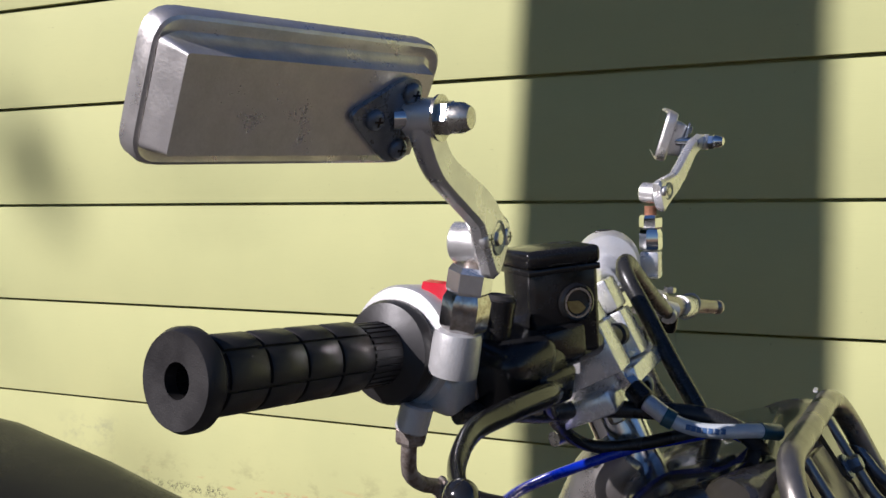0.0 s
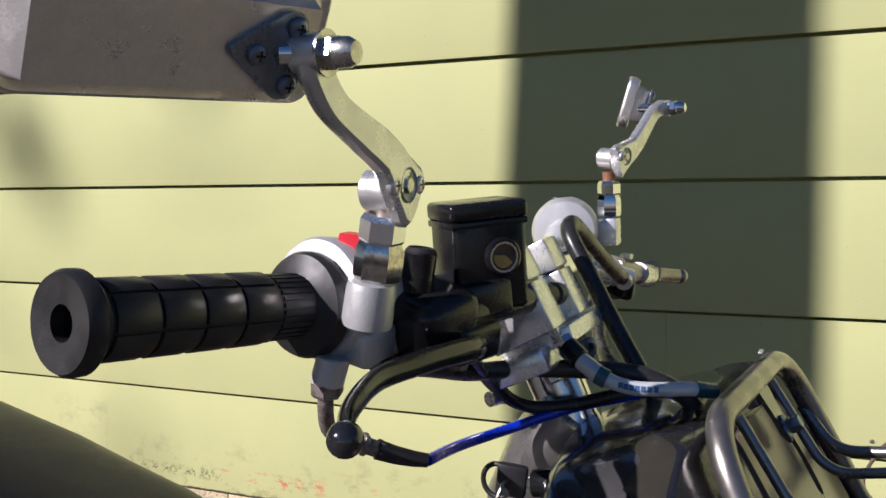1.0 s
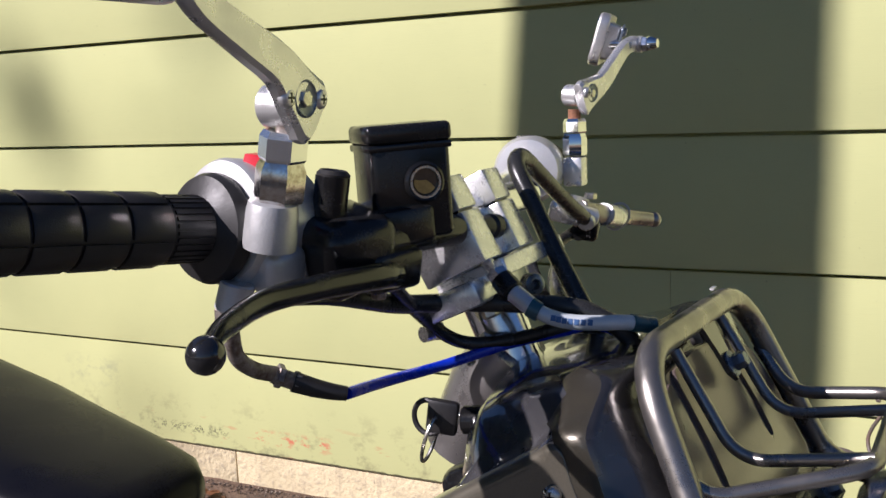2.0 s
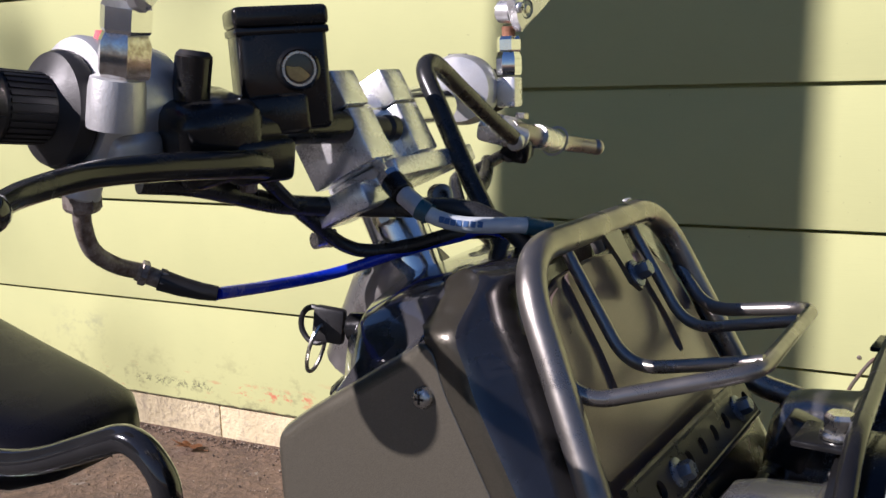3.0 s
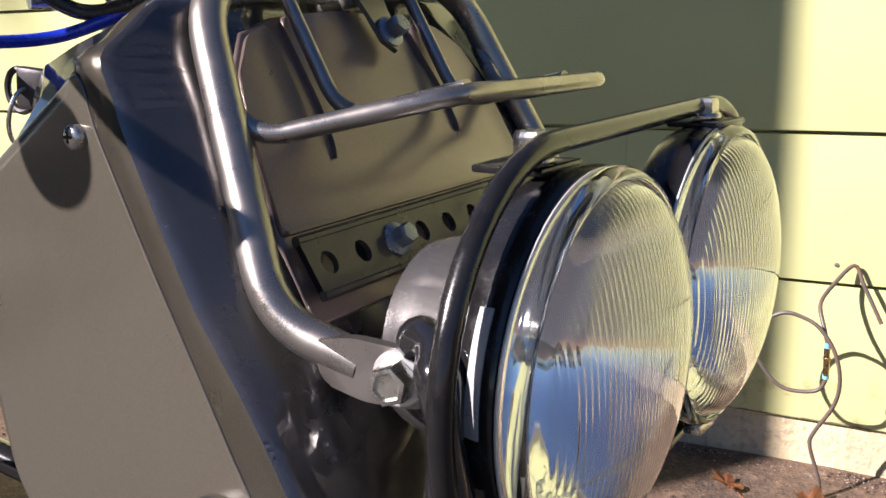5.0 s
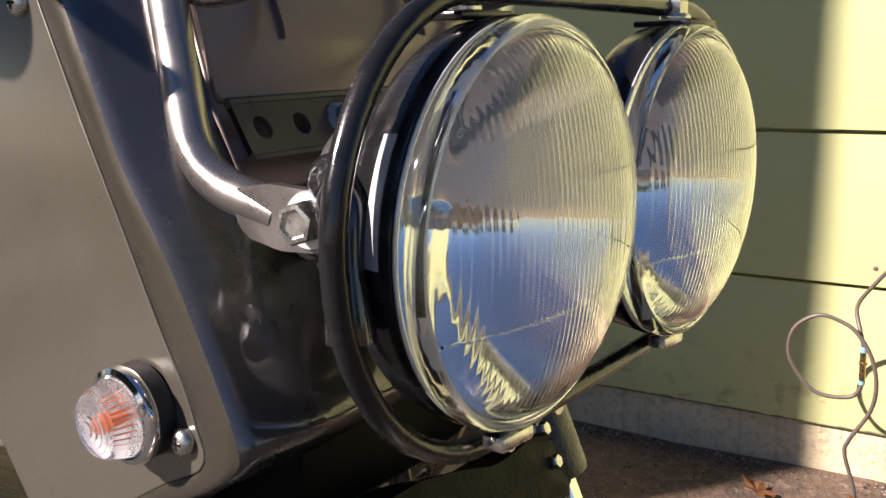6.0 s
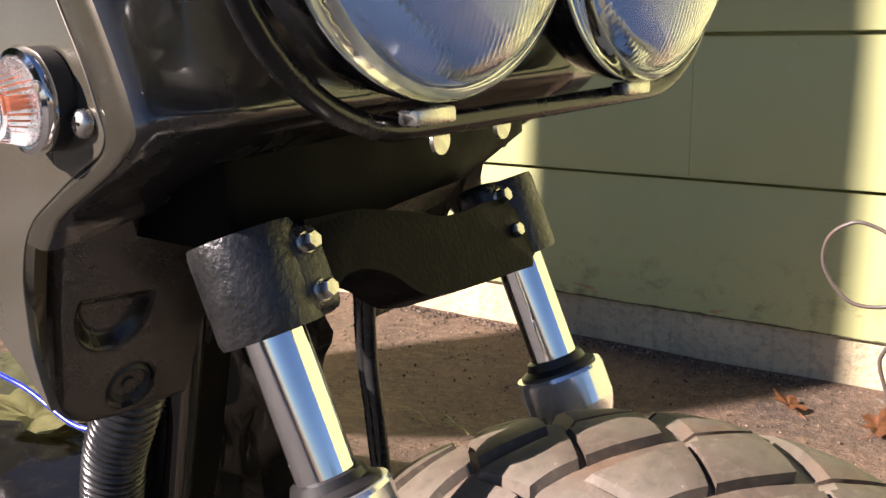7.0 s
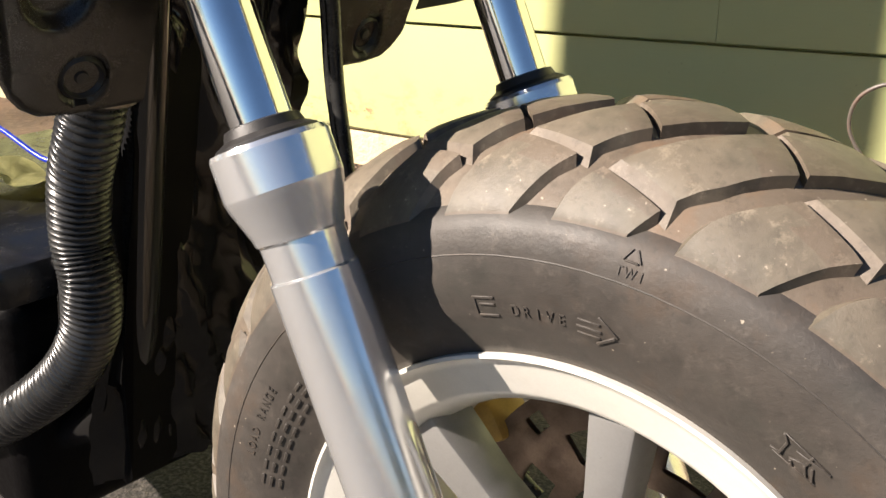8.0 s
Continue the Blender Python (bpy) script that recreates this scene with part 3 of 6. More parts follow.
def side_panel():
    """A panel with a crisp front seam and a rolled rear edge."""
    ring = [Vector((x, z)) for x, z in round_outline([(x - 0.0006, z) for x, z in SEAM] + BACK, 0.009, 5)]
    n = len(ring)
    seam = [Vector(p) for p in curve_points([(x, 0.0, z) for x, z in SEAM], 6)]
    seam = [Vector((p.x, p.z)) for p in seam]
    soft = [max(0.12, min(1.0, (min((p - q).length for q in seam) - 0.002) / 0.012, (p.y - 0.70) / 0.06)) for p in ring]
    area = sum(ring[i - 1].x * ring[i].y - ring[i].x * ring[i - 1].y for i in range(n))
    turn = 1 if area > 0 else -1
    normal = []
    for i in range(n):
        t = (ring[(i + 1) % n] - ring[i - 1]).normalized()
        normal.append(Vector((-t.y, t.x)) * turn)
    rows = []
    for inset, sink in ((0.0, 0.016), (0.0, 0.0060), (0.0008, 0.0036), (0.0022, 0.0018), (0.0042, 0.0007), (0.0065, 0.0001), (0.0080, 0.0)):
        row = []
        for p, q, w in zip(ring, normal, soft):
            x, z = p + q * min(1.0, max(0.04, (p.y - 0.677) / 0.03)) * inset * w
            row.append((x, side_y(x, z) + (sink * w if sink < 0.016 else 0.004 + 0.012 * (w > 0.4)), z))
        rows.append(row)
    flat = bmesh.new()
    for row in (rows[0], rows[-1]):
        flat.faces.new([flat.verts.new(p) for p in row])
    return join(skin(rows, False, True), flat)


part("side_panel", side_panel(), BROWN, scooter, "satin gunmetal side panel")
part("side_panel", flip(side_panel()), BROWN, scooter, "satin gunmetal side panel")

# front fairing, row by row from its top to its lower edge
EDGE = [(0.152, 0.9916), (0.1625, 0.963), (0.1771, 0.935), (0.1965, 0.8989), (0.2286, 0.8566), (0.2485, 0.8242), (0.2614, 0.7984), (0.2586, 0.7897),
        (0.2411, 0.7766), (0.2071, 0.7584), (0.1939, 0.7434)]


def edge_at(z):
    es = EDGE[:7]
    for (x0, z0), (x1, z1) in zip(es, es[1:]):
        if z1 <= z <= z0:
            return x0 + (x1 - x0) * (z0 - z) / (z0 - z1)
    return es[0][0] if z > es[0][1] else es[-1][0]


def seam_at(z):
    ss = SEAM[8:][::-1]
    for (x0, z0), (x1, z1) in zip(ss, ss[1:]):
        if z1 <= z <= z0:
            return x0 + (x1 - x0) * (z0 - z) / (z0 - z1)
    return ss[0][0] if z > ss[0][1] else ss[-1][0]


def fairing_rows():
    rows = []
    tops = [(1.006, 0.108, 0.118, -1.762, 0.125, -1.725, 0.125), (1.015, 0.122, 0.136, -1.775, 0.146, -1.732, 0.146),
            (1.013, 0.131, 0.152, -1.792, 0.165, -1.745, 0.1635), (1.003, 0.130, 0.152, -1.806, 0.169, -1.757, 0.1695)]
    for z, sx, ex, ey, cx, cy, mx in tops:
        near = [Vector((sx - 0.010, ey + 0.012, z - 0.014)), Vector((sx, ey + 0.004, z - 0.006)), Vector((ex, ey, z)), Vector((cx, cy, z)), Vector((mx, -1.69, z))]
        rows.append(near)
    inner = [(0.9916, -1.766), (0.975, -1.779), (0.963, -1.784), (0.94, -1.792), (0.9147, -1.7985), (0.896, -1.801)]
    for z, cy in inner:
        sx, ex = seam_at(z), edge_at(z)
        near = [Vector((sx - 0.008, side_y(sx, z) + 0.005, z)), Vector((sx, side_y(sx, z), z)), Vector((ex, side_y(ex, z), z)), Vector((front_x(cy, z), cy, z)), Vector((front_x(-1.69, z), -1.69, z))]
        rows.append(near)
    for z, cx, mx in ((0.88, 0.231, 0.245), (0.86, 0.242, 0.252), (0.83, 0.257, 0.262), (0.80, 0.271, 0.274)):
        sx, ex = seam_at(z), edge_at(z)
        near = [Vector((sx - 0.008, side_y(sx, z) + 0.005, z)), Vector((sx, side_y(sx, z), z)), Vector((ex, side_y(ex, z), z)), Vector((cx, -1.808, z)), Vector((mx, -1.69, z))]
        rows.append(near)
    for (sx, sz), (ex, ez), cx, mx, cz in ((SEAM[7], EDGE[7], 0.266, 0.270, 0.789), (SEAM[6], EDGE[8], 0.248, 0.245, 0.776), (SEAM[5], EDGE[9], 0.217, 0.205, 0.762), (SEAM[4], EDGE[10], 0.205, 0.19, 0.752)):
        near = [Vector((sx - 0.008, side_y(sx, sz) + 0.005, sz)), Vector((sx, side_y(sx, sz), sz)), Vector((ex, side_y(ex, ez), ez)), Vector((cx, -1.80, cz)), Vector((mx, -1.69, cz))]
        rows.append(near)
    return [r + [other(p) for p in r[-2::-1]] for r in rows]


def fairing():
    rows = [rounded(r, 0.0075, 5) for r in fairing_rows()]
    cols = [list(curve_points(c, 3)) for c in zip(*rows)]
    out = []
    for piece in (cols[:10], cols[9:-9], cols[-10:]):
        bm = skin(piece)
        bmesh.ops.solidify(bm, geom=bm.faces[:], thickness=0.003)
        out.append(bm)
    return out


near_edge, front_face, far_edge = fairing()
front = part("front_fairing", front_face, DARKPAINT, scooter, "glossy black front fairing", 60)
part("fairing_edge", near_edge, BROWN, front, "satin gunmetal edge of the fairing", 60)
part("fairing_edge", far_edge, BROWN, front, "satin gunmetal edge of the fairing", 60)

# lower skirt on each side: a front-facing wall with a moulded dimple and a rubber plug
SKIRT_N = Vector((1.0, -0.2, -0.45)).normalized()


def on_skirt(y, z, lift=0.0):
    return Vector((0.149 + 0.45 * (z - 0.658) + 0.2 * (y + 1.776), y, z)) + SKIRT_N * lift


def ease(t):
    t = min(max(t, 0.0), 1.0)
    return t * t * (3 - 2 * t)


def skirt():
    """The wall as one moulded sheet: rolled outer edge, half-moon dimple and the seat of the plug."""
    rows = []
    for i in range(73):
        v = i / 72
        row = []
        for j in range(81):
            u = j / 80
            low = float(np.interp(u, (0, 0.04, 0.10, 0.18, 0.30, 0.5, 1.0), (0.668, 0.657, 0.648, 0.6415, 0.6365, 0.635, 0.636)))
            z = 0.772 + (low - 0.772) * v
            left = float(np.interp(z, (0.635, 0.648, 0.664, 0.684, 0.705, 0.725, 0.744, 0.772), (-1.8165, -1.8165, -1.8170, -1.8205, -1.8240, -1.8260, -1.8275, -1.829)))
            y = left + (-1.744 - left) * u
            a, b = y + 1.7920, z - 0.6950
            q = (a / 0.0190) ** 2 + ((b - 0.0085) / 0.0235) ** 2
            sink = 0.0075 * ease(min((1 - q) / 0.55, (0.0150 - b - 0.08 * a) / 0.0075))
            sink += 0.0030 * ease((0.0128 - math.hypot(y + 1.7765, z - 0.6555)) / 0.0016)
            edge = min(y - left, (z - low) * 1.2)
            sink += 0.0060 * max(0.0, 1 - edge / 0.007) ** 2
            row.append(on_skirt(y, z, -sink))
        rows.append(row)
    bm = skin(rows)
    bmesh.ops.solidify(bm, geom=bm.faces[:], thickness=0.003)
    return bm


def skirt_edge():
    """The painted return that joins the seam of the side panel to the skirt."""
    seam = [(x, side_y(x, z) + 0.0006, z) for x, z in ((0.215, 0.774), (0.1850, 0.7557), (0.1762, 0.7454), (0.1707, 0.7282), (0.1720, 0.7060), (0.1765, 0.6885), (0.1830, 0.6770))]
    wall_end = [on_skirt(y, z, 0.0005) for y, z in ((-1.830, 0.766), (-1.829, 0.752), (-1.828, 0.744), (-1.8265, 0.7275), (-1.8238, 0.705), (-1.8205, 0.686), (-1.8172, 0.668))]
    crown = [(Vector(p) + q) / 2 + Vector((0.0035, -0.0030, 0.0)) for p, q in zip(seam, wall_end)]
    bm = skin([curve_points(seam, 6), curve_points(crown, 6), curve_points(wall_end, 6)])
    bmesh.ops.solidify(bm, geom=bm.faces[:], thickness=0.002)
    return bm


for f in ((lambda b: b), flip):
    s = part("lower_skirt", f(skirt()), SATIN, scooter, "satin black lower skirt with a moulded dimple", 50)
    part("skirt_edge", f(skirt_edge()), BROWN, s, "satin gunmetal edge of the skirt", 60)
    part("rubber_plug", f(lathe([(0.0119, -0.006), (0.0119, -0.001), (0.0102, 0.0006), (0.0080, -0.003), (0.0045, -0.0035), (0.003, -0.0005), (0, 0.0)], on_skirt(-1.7765, 0.6555, -0.0012), SKIRT_N, 28)), RUBBER, s, "black rubber plug")

# instrument cover with the ignition lock
cover = [(0.064, 0.955), (0.068, 0.978), (0.078, 0.991), (0.100, 1.000), (0.130, 1.008), (0.150, 1.012), (0.150, 0.95), (0.10, 0.94)]


def top_cover():
    rows = []
    for y, dz, dx in ((-1.800, -0.016, 0.012), (-1.790, -0.004, 0.004), (-1.775, 0.0, 0.0), (-1.73, 0.006, -0.004), (-1.67, 0.006, -0.004), (-1.60, 0.0, 0.004), (-1.575, -0.012, 0.014)):
        rows.append([(x + dx * (1 if x < 0.12 else 0), y, z + dz) for x, z in cover])
    shoulder = ((0.062, 0.936), (0.068, 0.941), (0.078, 0.949), (0.100, 0.9645), (0.130, 0.986), (0.142, 0.990), (0.142, 0.95), (0.10, 0.93))
    near = [(x, side_y(x, z) + 0.003, z) for x, z in shoulder]
    return skin([near] + rows, True, True)


top = part("instrument_cover", top_cover(), DARKPAINT, scooter, "glossy dark gunmetal instrument cover", 50)
lock = part("ignition_lock", rod((0.085, -1.762, 0.975), (0.058, -1.766, 0.9735), 0.0085, 24, 0.001), BLACKPART, top)
part("key_head", block(0.019, 0.007, 0.021, pose(0.0455, -1.768, 0.9745, 0, 8, 12), 0.0025, 2), RUBBER, scooter, "black key head in the lock")
part("key_blade", block(0.016, 0.002, 0.007, pose(0.058, -1.7665, 0.974), 0.0005, 1), ZINC, scooter)
part("key_ring", tube([Vector((0.0385, -1.772, 0.961)) + Vector((math.cos(a) * 0.0045, math.sin(a) * 0.008, math.sin(a + 1.57) * 0.014)) for a in [k * 2 * math.pi / 28 for k in range(28)]], 0.0012, 8, True), ZINC, scooter, "thin steel split ring")
part("key_loop", tube([Vector((0.037, -1.770, 0.974)) + Vector((math.cos(a) * 0.0095, 0, math.sin(a) * 0.0105)) for a in [k * 2 * math.pi / 28 for k in range(28)]], 0.0017, 8, True), RUBBER, scooter)
part("frame_neck", tube([(0.03, -1.70, 0.93), (0.05, -1.70, 0.975), (0.07, -1.70, 1.0)], 0.03, 20), GREYMET, scooter, "silver frame neck")
part("rear_cover", block(0.06, 0.2, 0.10, pose(0.095, -1.68, 0.905, 0, -24, -5.5), 0.012, 3), BLACKPART, scooter, "black inner cover")
cross_screw(scooter, (0.133, -1.821, 0.96), OUT, 0.0054, ZINC, "cross-head panel screw")
cross_screw(scooter, (0.2305, -1.8405, 0.7962), OUT, 0.0054, ZINC, "cross-head panel screw")

# recessed front panel with raised pads
def on_front(y, z, lift):
    return Vector((front_x(y, z), y, z)) + FACE * lift


def front_pad(outline, lift, depth, bevel):
    return slab([on_front(y, z, lift) for y, z in outline], [on_front(y, z, lift - depth) for y, z in outline], bevel, 3)


PANEL = [(-1.7759, 0.983), (-1.784, 0.963), (-1.797, 0.915), (-1.799, 0.884), (-1.60, 0.884), (-1.5965, 0.908), (-1.5975, 0.963), (-1.603, 0.986), (-1.62, 0.998), (-1.66, 1.004), (-1.695, 1.007), (-1.738, 1.005), (-1.761, 0.999)]
glove = part("glovebox_panel", front_pad(PANEL, 0.0005, 0.004, 0.0015), PANELPAINT, scooter, "brownish gunmetal centre panel behind the rack")
# raised face with two long grooves that run down from its top
RAISED = [(-1.7745, 0.981), (-1.7825, 0.963), (-1.795, 0.918), (-1.601, 0.918), (-1.599, 0.963), (-1.605, 0.985), (-1.621, 0.9965),
          (-1.646, 1.0005), (-1.641, 0.962), (-1.643, 0.945), (-1.648, 0.940), (-1.653, 0.947), (-1.650, 0.968), (-1.655, 1.0025),
          (-1.695, 1.0055), (-1.735, 1.004), (-1.737, 0.965), (-1.741, 0.946), (-1.746, 0.939), (-1.751, 0.944), (-1.747, 0.970), (-1.744, 1.001), (-1.760, 0.9965)]
part("raised_face", front_pad(round_outline(RAISED, 0.004, 4), 0.0032, 0.0032, 0.0016), PANELPAINT, glove)


def strip_cell(y, z, w, h, r):
    """One square of the perforated strip with a round hole through it."""
    bm = bmesh.new()
    n = 16
    rings = []
    for lift in (0.013, 0.010):
        sq, ci = [], []
        for k in range(n):
            a = k * 2 * math.pi / n
            c, s = math.cos(a), math.sin(a)
            m = max(abs(c), abs(s))
            sq.append(bm.verts.new(on_front(y + c / m * w / 2, z + s / m * h / 2, lift)))
            ci.append(bm.verts.new(on_front(y + c * r, z + s * r, lift)))
        rings.append((sq, ci))
    (s0, c0), (s1, c1) = rings
    for k in range(n):
        j = (k + 1) % n
        bm.faces.new((s0[k], s0[j], c0[j], c0[k]))
        bm.faces.new((s1[k], c1[k], c1[j], s1[j]))
        bm.faces.new((c0[k], c0[j], c1[j], c1[k]))
    return bm


cells = [strip_cell(-1.7885 + 0.0211 * k, 0.903, 0.0211, 0.021, 0.0044) for k in range(9)]
lips = [tube([on_front(-1.799, z, 0.0115), on_front(-1.609, z, 0.0115)], 0.0022, 8) for z in (0.9135, 0.8925)]
strip = part("perforated_strip", join(*cells, *lips), STRIP, scooter, "dark perforated steel strip", 30)
for y in (-1.7445, -1.638):
    bolt(scooter, on_front(y, 0.903, 0.013), FACE, 0.0052, 0.0075, BLUEBOLT, "blue-grey hexagon flange bolt", 1.5)
tab = [(-1.690, 1.018), (-1.664, 1.018), (-1.668, 1.000), (-1.669, 0.987), (-1.676, 0.981), (-1.683, 0.987), (-1.684, 1.000)]
part("rack_tab", front_pad(tab, 0.0125, 0.003, 0.0008), BROWN, scooter, "bent mounting tab")
bolt(scooter, on_front(-1.676, 0.990, 0.013), FACE, 0.0054, 0.008, BLUEBOLT, "blue-grey hexagon flange bolt", 1.5)

# front rack
R1 = 0.0078
loop = rounded([(0.268, -1.8195, 0.8815), (0.2285, -1.8215, 0.8945), (0.1655, -1.778, 1.0235), (0.185, -1.590, 1.0235), (0.243, -1.571, 0.9045), (0.278, -1.578, 0.8985)], 0.036, 10)
rack = part("front_rack", tube(loop, R1, 20), TUBE, scooter, "gunmetal tubular front rack")
for m in (False, True):
    tip = round_outline([(0.250, 0.0085), (0.268, 0.0115), (0.296, 0.0095), (0.301, 0.0), (0.297, -0.0110), (0.272, -0.0120), (0.254, -0.0075)], 0.004, 4)
    bm = plate(tip, Matrix.Translation((0, -1.8245, 0.8825)) @ Matrix.Rotation(radians(90), 4, "X"), 0.0045, 0.001)
    part("flattened_end", flip(bm) if m else bm, TUBE, rack)
R2 = 0.0042
basket = rounded([(0.178, -1.790, 0.990), (0.2010, -1.7935, 0.9570), (0.279, -1.764, 0.9735), (0.2875, -1.617, 0.9695), (0.222, -1.603, 0.959), (0.199, -1.586, 0.985)], 0.017, 8)
part("basket_hoop", tube(basket, R2, 14), TUBE, rack)
for a, b, c in (((0.1745, -1.7310, 1.016), (0.2113, -1.7435, 0.9607), (0.2795, -1.7545, 0.9755)), ((0.181, -1.634, 1.016), (0.2200, -1.6495, 0.9585), (0.284, -1.664, 0.973))):
    part("basket_wire", tube(rounded([a, b, c], 0.018, 8), 0.0035, 12), TUBE, rack, "thin dark rack wire")
part("rack_cleat", block(0.008, 0.016, 0.012, pose(0.176, -1.677, 1.014, 0, -25, -5), 0.001), TUBE, rack)
part("pale_speck", block(0.003, 0.011, 0.0014, pose(0.1745, -1.620, 1.0305), 0.0006), SILVERTAG, rack, "small pale spot on the rack tube")

# headlights
HN = Vector((math.cos(radians(-4.5)), math.sin(radians(-4.5)), -0.02)).normalized()


def profile_at(profile, r):
    """Height of a dome given as (radius, height) pairs, the radii rising."""
    for (r0, h0), (r1, h1) in zip(profile, profile[1:]):
        if r0 <= r <= r1:
            return h0 + (h1 - h0) * (r - r0) / (r1 - r0)
    return profile[-1][1]


def fluted_lens(c, k):
    """A domed glass with upright flutes moulded into its inner face."""
    dome = [(0.0, 0.0255), (0.012, 0.0252), (0.022, 0.0246), (0.031, 0.0236), (0.040, 0.0222), (0.048, 0.0205), (0.056, 0.0181), (0.062, 0.0158), (0.067, 0.0132), (0.070, 0.0110), (0.0722, 0.0080), (0.0734, 0.0040)]
    hollow = [(0.0, 0.0215), (0.022, 0.0207), (0.040, 0.0182), (0.056, 0.0142), (0.066, 0.0095), (0.0734, -0.0010)]
    flutes, steps, rows = 46, 4, 30
    cols = flutes * steps
    big = 0.0734
    m = Matrix.Translation(c) @ turn_to(HN)
    bm = bmesh.new()
    front, back = [], []
    for i in range(cols + 1):
        x = big * 0.9985 * (2 * i / cols - 1)
        half = math.sqrt(big * big - x * x)
        fr, bk = [], []
        for j in range(rows + 1):
            y = half * math.sin((j / rows - 0.5) * math.pi)
            r = math.hypot(x, y)
            deep = 0.00013 if y > -0.004 or abs(x) > 0.050 else 0.00005
            wave = deep * math.cos(i / steps * 2 * math.pi) if r < 0.068 else 0.0
            fr.append(bm.verts.new(m @ Vector((x * k, y * k, profile_at(dome, r)))))
            bk.append(bm.verts.new(m @ Vector((x * k, y * k, profile_at(hollow, r) + wave))))
        front.append(fr)
        back.append(bk)
    for i in range(cols):
        for j in range(rows):
            bm.faces.new((front[i][j], front[i + 1][j], front[i + 1][j + 1], front[i][j + 1]))
            bm.faces.new((back[i][j], back[i][j + 1], back[i + 1][j + 1], back[i + 1][j]))
        for j in (0, rows):
            bm.faces.new((front[i][j], front[i + 1][j], back[i + 1][j], back[i][j]))
    for i in (0, cols):
        for j in range(rows):
            bm.faces.new((front[i][j], front[i][j + 1], back[i][j + 1], back[i][j]))
    return bm


def headlight(c, k):
    c = Vector(c)

    def round_part(profile, n, ring=False, hollow=False):
        return lathe([(r * k, z) for r, z in profile], c, HN, n, ring=ring, hollow=hollow)

    h = part("headlight", round_part([(0.062, -0.0255), (0.052, -0.0285), (0.0475, -0.0335), (0.0445, -0.060), (0.041, -0.072), (0.028, -0.080), (0.0, -0.082)], 40, hollow=True), BUCKET, scooter, "round headlight with a gunmetal bucket and fluted lens")
    part("rim", round_part([(0.064, -0.026), (0.0735, -0.025), (0.0765, -0.020), (0.0785, -0.006), (0.0778, -0.003), (0.0765, -0.0025), (0.073, -0.004), (0.066, -0.012)], 56, True), BLACKPART, h, "black headlight rim")
    part("reflector_flange", round_part([(0.0705, -0.0022), (0.0778, -0.0022), (0.0780, -0.0014), (0.0705, -0.0014)], 64, True), CAST, h, "silvered flange behind the glass edge")
    edge = part("bezel", round_part([(0.0738, -0.0008), (0.0772, -0.0008), (0.0786, 0.001), (0.0786, 0.0035), (0.0768, 0.0072), (0.0745, 0.0085), (0.0738, 0.0060)], 64, True), BEZEL, h, "clear glass edge of the lens")
    edge.visible_shadow = False
    glass = part("lens", fluted_lens(c, k), LENS, h, "clear fluted glass lens", 50)
    glass.visible_shadow = False
    m = Matrix.Translation(c) @ turn_to(HN)
    across = [(-0.060 + 0.006 * i, -0.030) for i in range(21)]
    rib = part("lens_rib", tube([m @ Vector((x * k, y * k, 0.0192 - 3.3 * (x * x + y * y))) for x, y in across], 0.0006, 8), LENS, h, "thin moulded rib across the glass")
    rib.visible_shadow = False
    para = [(0.0715 * i / 28, -0.050 + 0.0475 * (i / 28) ** 2) for i in range(28, 2, -1)] + [(0.0, -0.0495)]
    part("reflector", round_part(para, 72, hollow=True), HEADREF, h, "silvered reflector bowl")
    part("bulb", round_part([(0.006, -0.05), (0.006, -0.030), (0.0045, -0.026), (0.0045, -0.012), (0.002, -0.009), (0, -0.009)], 20), ZINC, h, "bulb with a metal cap")
    arc = [radians(149 + 2.2 * i) for i in range(16)]
    strip_rows = [[m @ Vector((r * k * math.cos(a), r * k * math.sin(a), z)) for a in arc] for r, z in ((0.0765, -0.0130), (0.0779, -0.0130), (0.0791, -0.0075), (0.0780, -0.0075))]
    part("reflective_strip", skin(strip_rows, True), SILVERTAG, h, "pale reflective strip on the rim")
    part("lower_clip", block(0.010, 0.020, 0.006, Matrix.Translation(c + Vector((-0.004, -0.008, -0.0790))) @ pose(0, 0, 0, 0, 0, -8.5), 0.0015), ZINC, h, "bright metal lower clip")
    return h


headlight((0.338, -1.768, 0.8745), 0.95)
headlight((0.345, -1.6125, 0.870), 0.975)
gl = Vector((0.05, 0.998, -0.02)).normalized()
gc = Vector((0.3275, -1.677, 0.872))
guard_pts = []
for side, start in ((1, -90), (-1, 90)):
    for k in range(25):
        a = radians(start + 180 * k / 24)
        guard_pts.append(gc + gl * (side * 0.0945 + 0.0840 * math.cos(a)) + Vector((0, 0, 1)) * (0.0840 * math.sin(a)))
guard = part("headlight_guard", tube(guard_pts, 0.0045, 14, True), BLACKPART, scooter, "black tubular guard round both headlights")
for y in (-1.752, -1.707):
    part("bright_tab", lathe([(0.0, -0.001), (0.0055, -0.001), (0.0055, 0.001), (0, 0.001)], (0.322, y, 0.7830), (1, 0, 0), 16), ZINC, guard, "bright rounded metal tab")
part("bracket", tube(curve_points([(0.292, -1.822, 0.894), (0.299, -1.829, 0.8985), (0.306, -1.835, 0.897), (0.3115, -1.841, 0.888), (0.315, -1.845, 0.872), (0.3165, -1.846, 0.850)], 6), lambda q: 0.0072 + 0.0012 * math.sin(q * 14), 14), BLACKGLOSS, guard, "black headlight bracket")
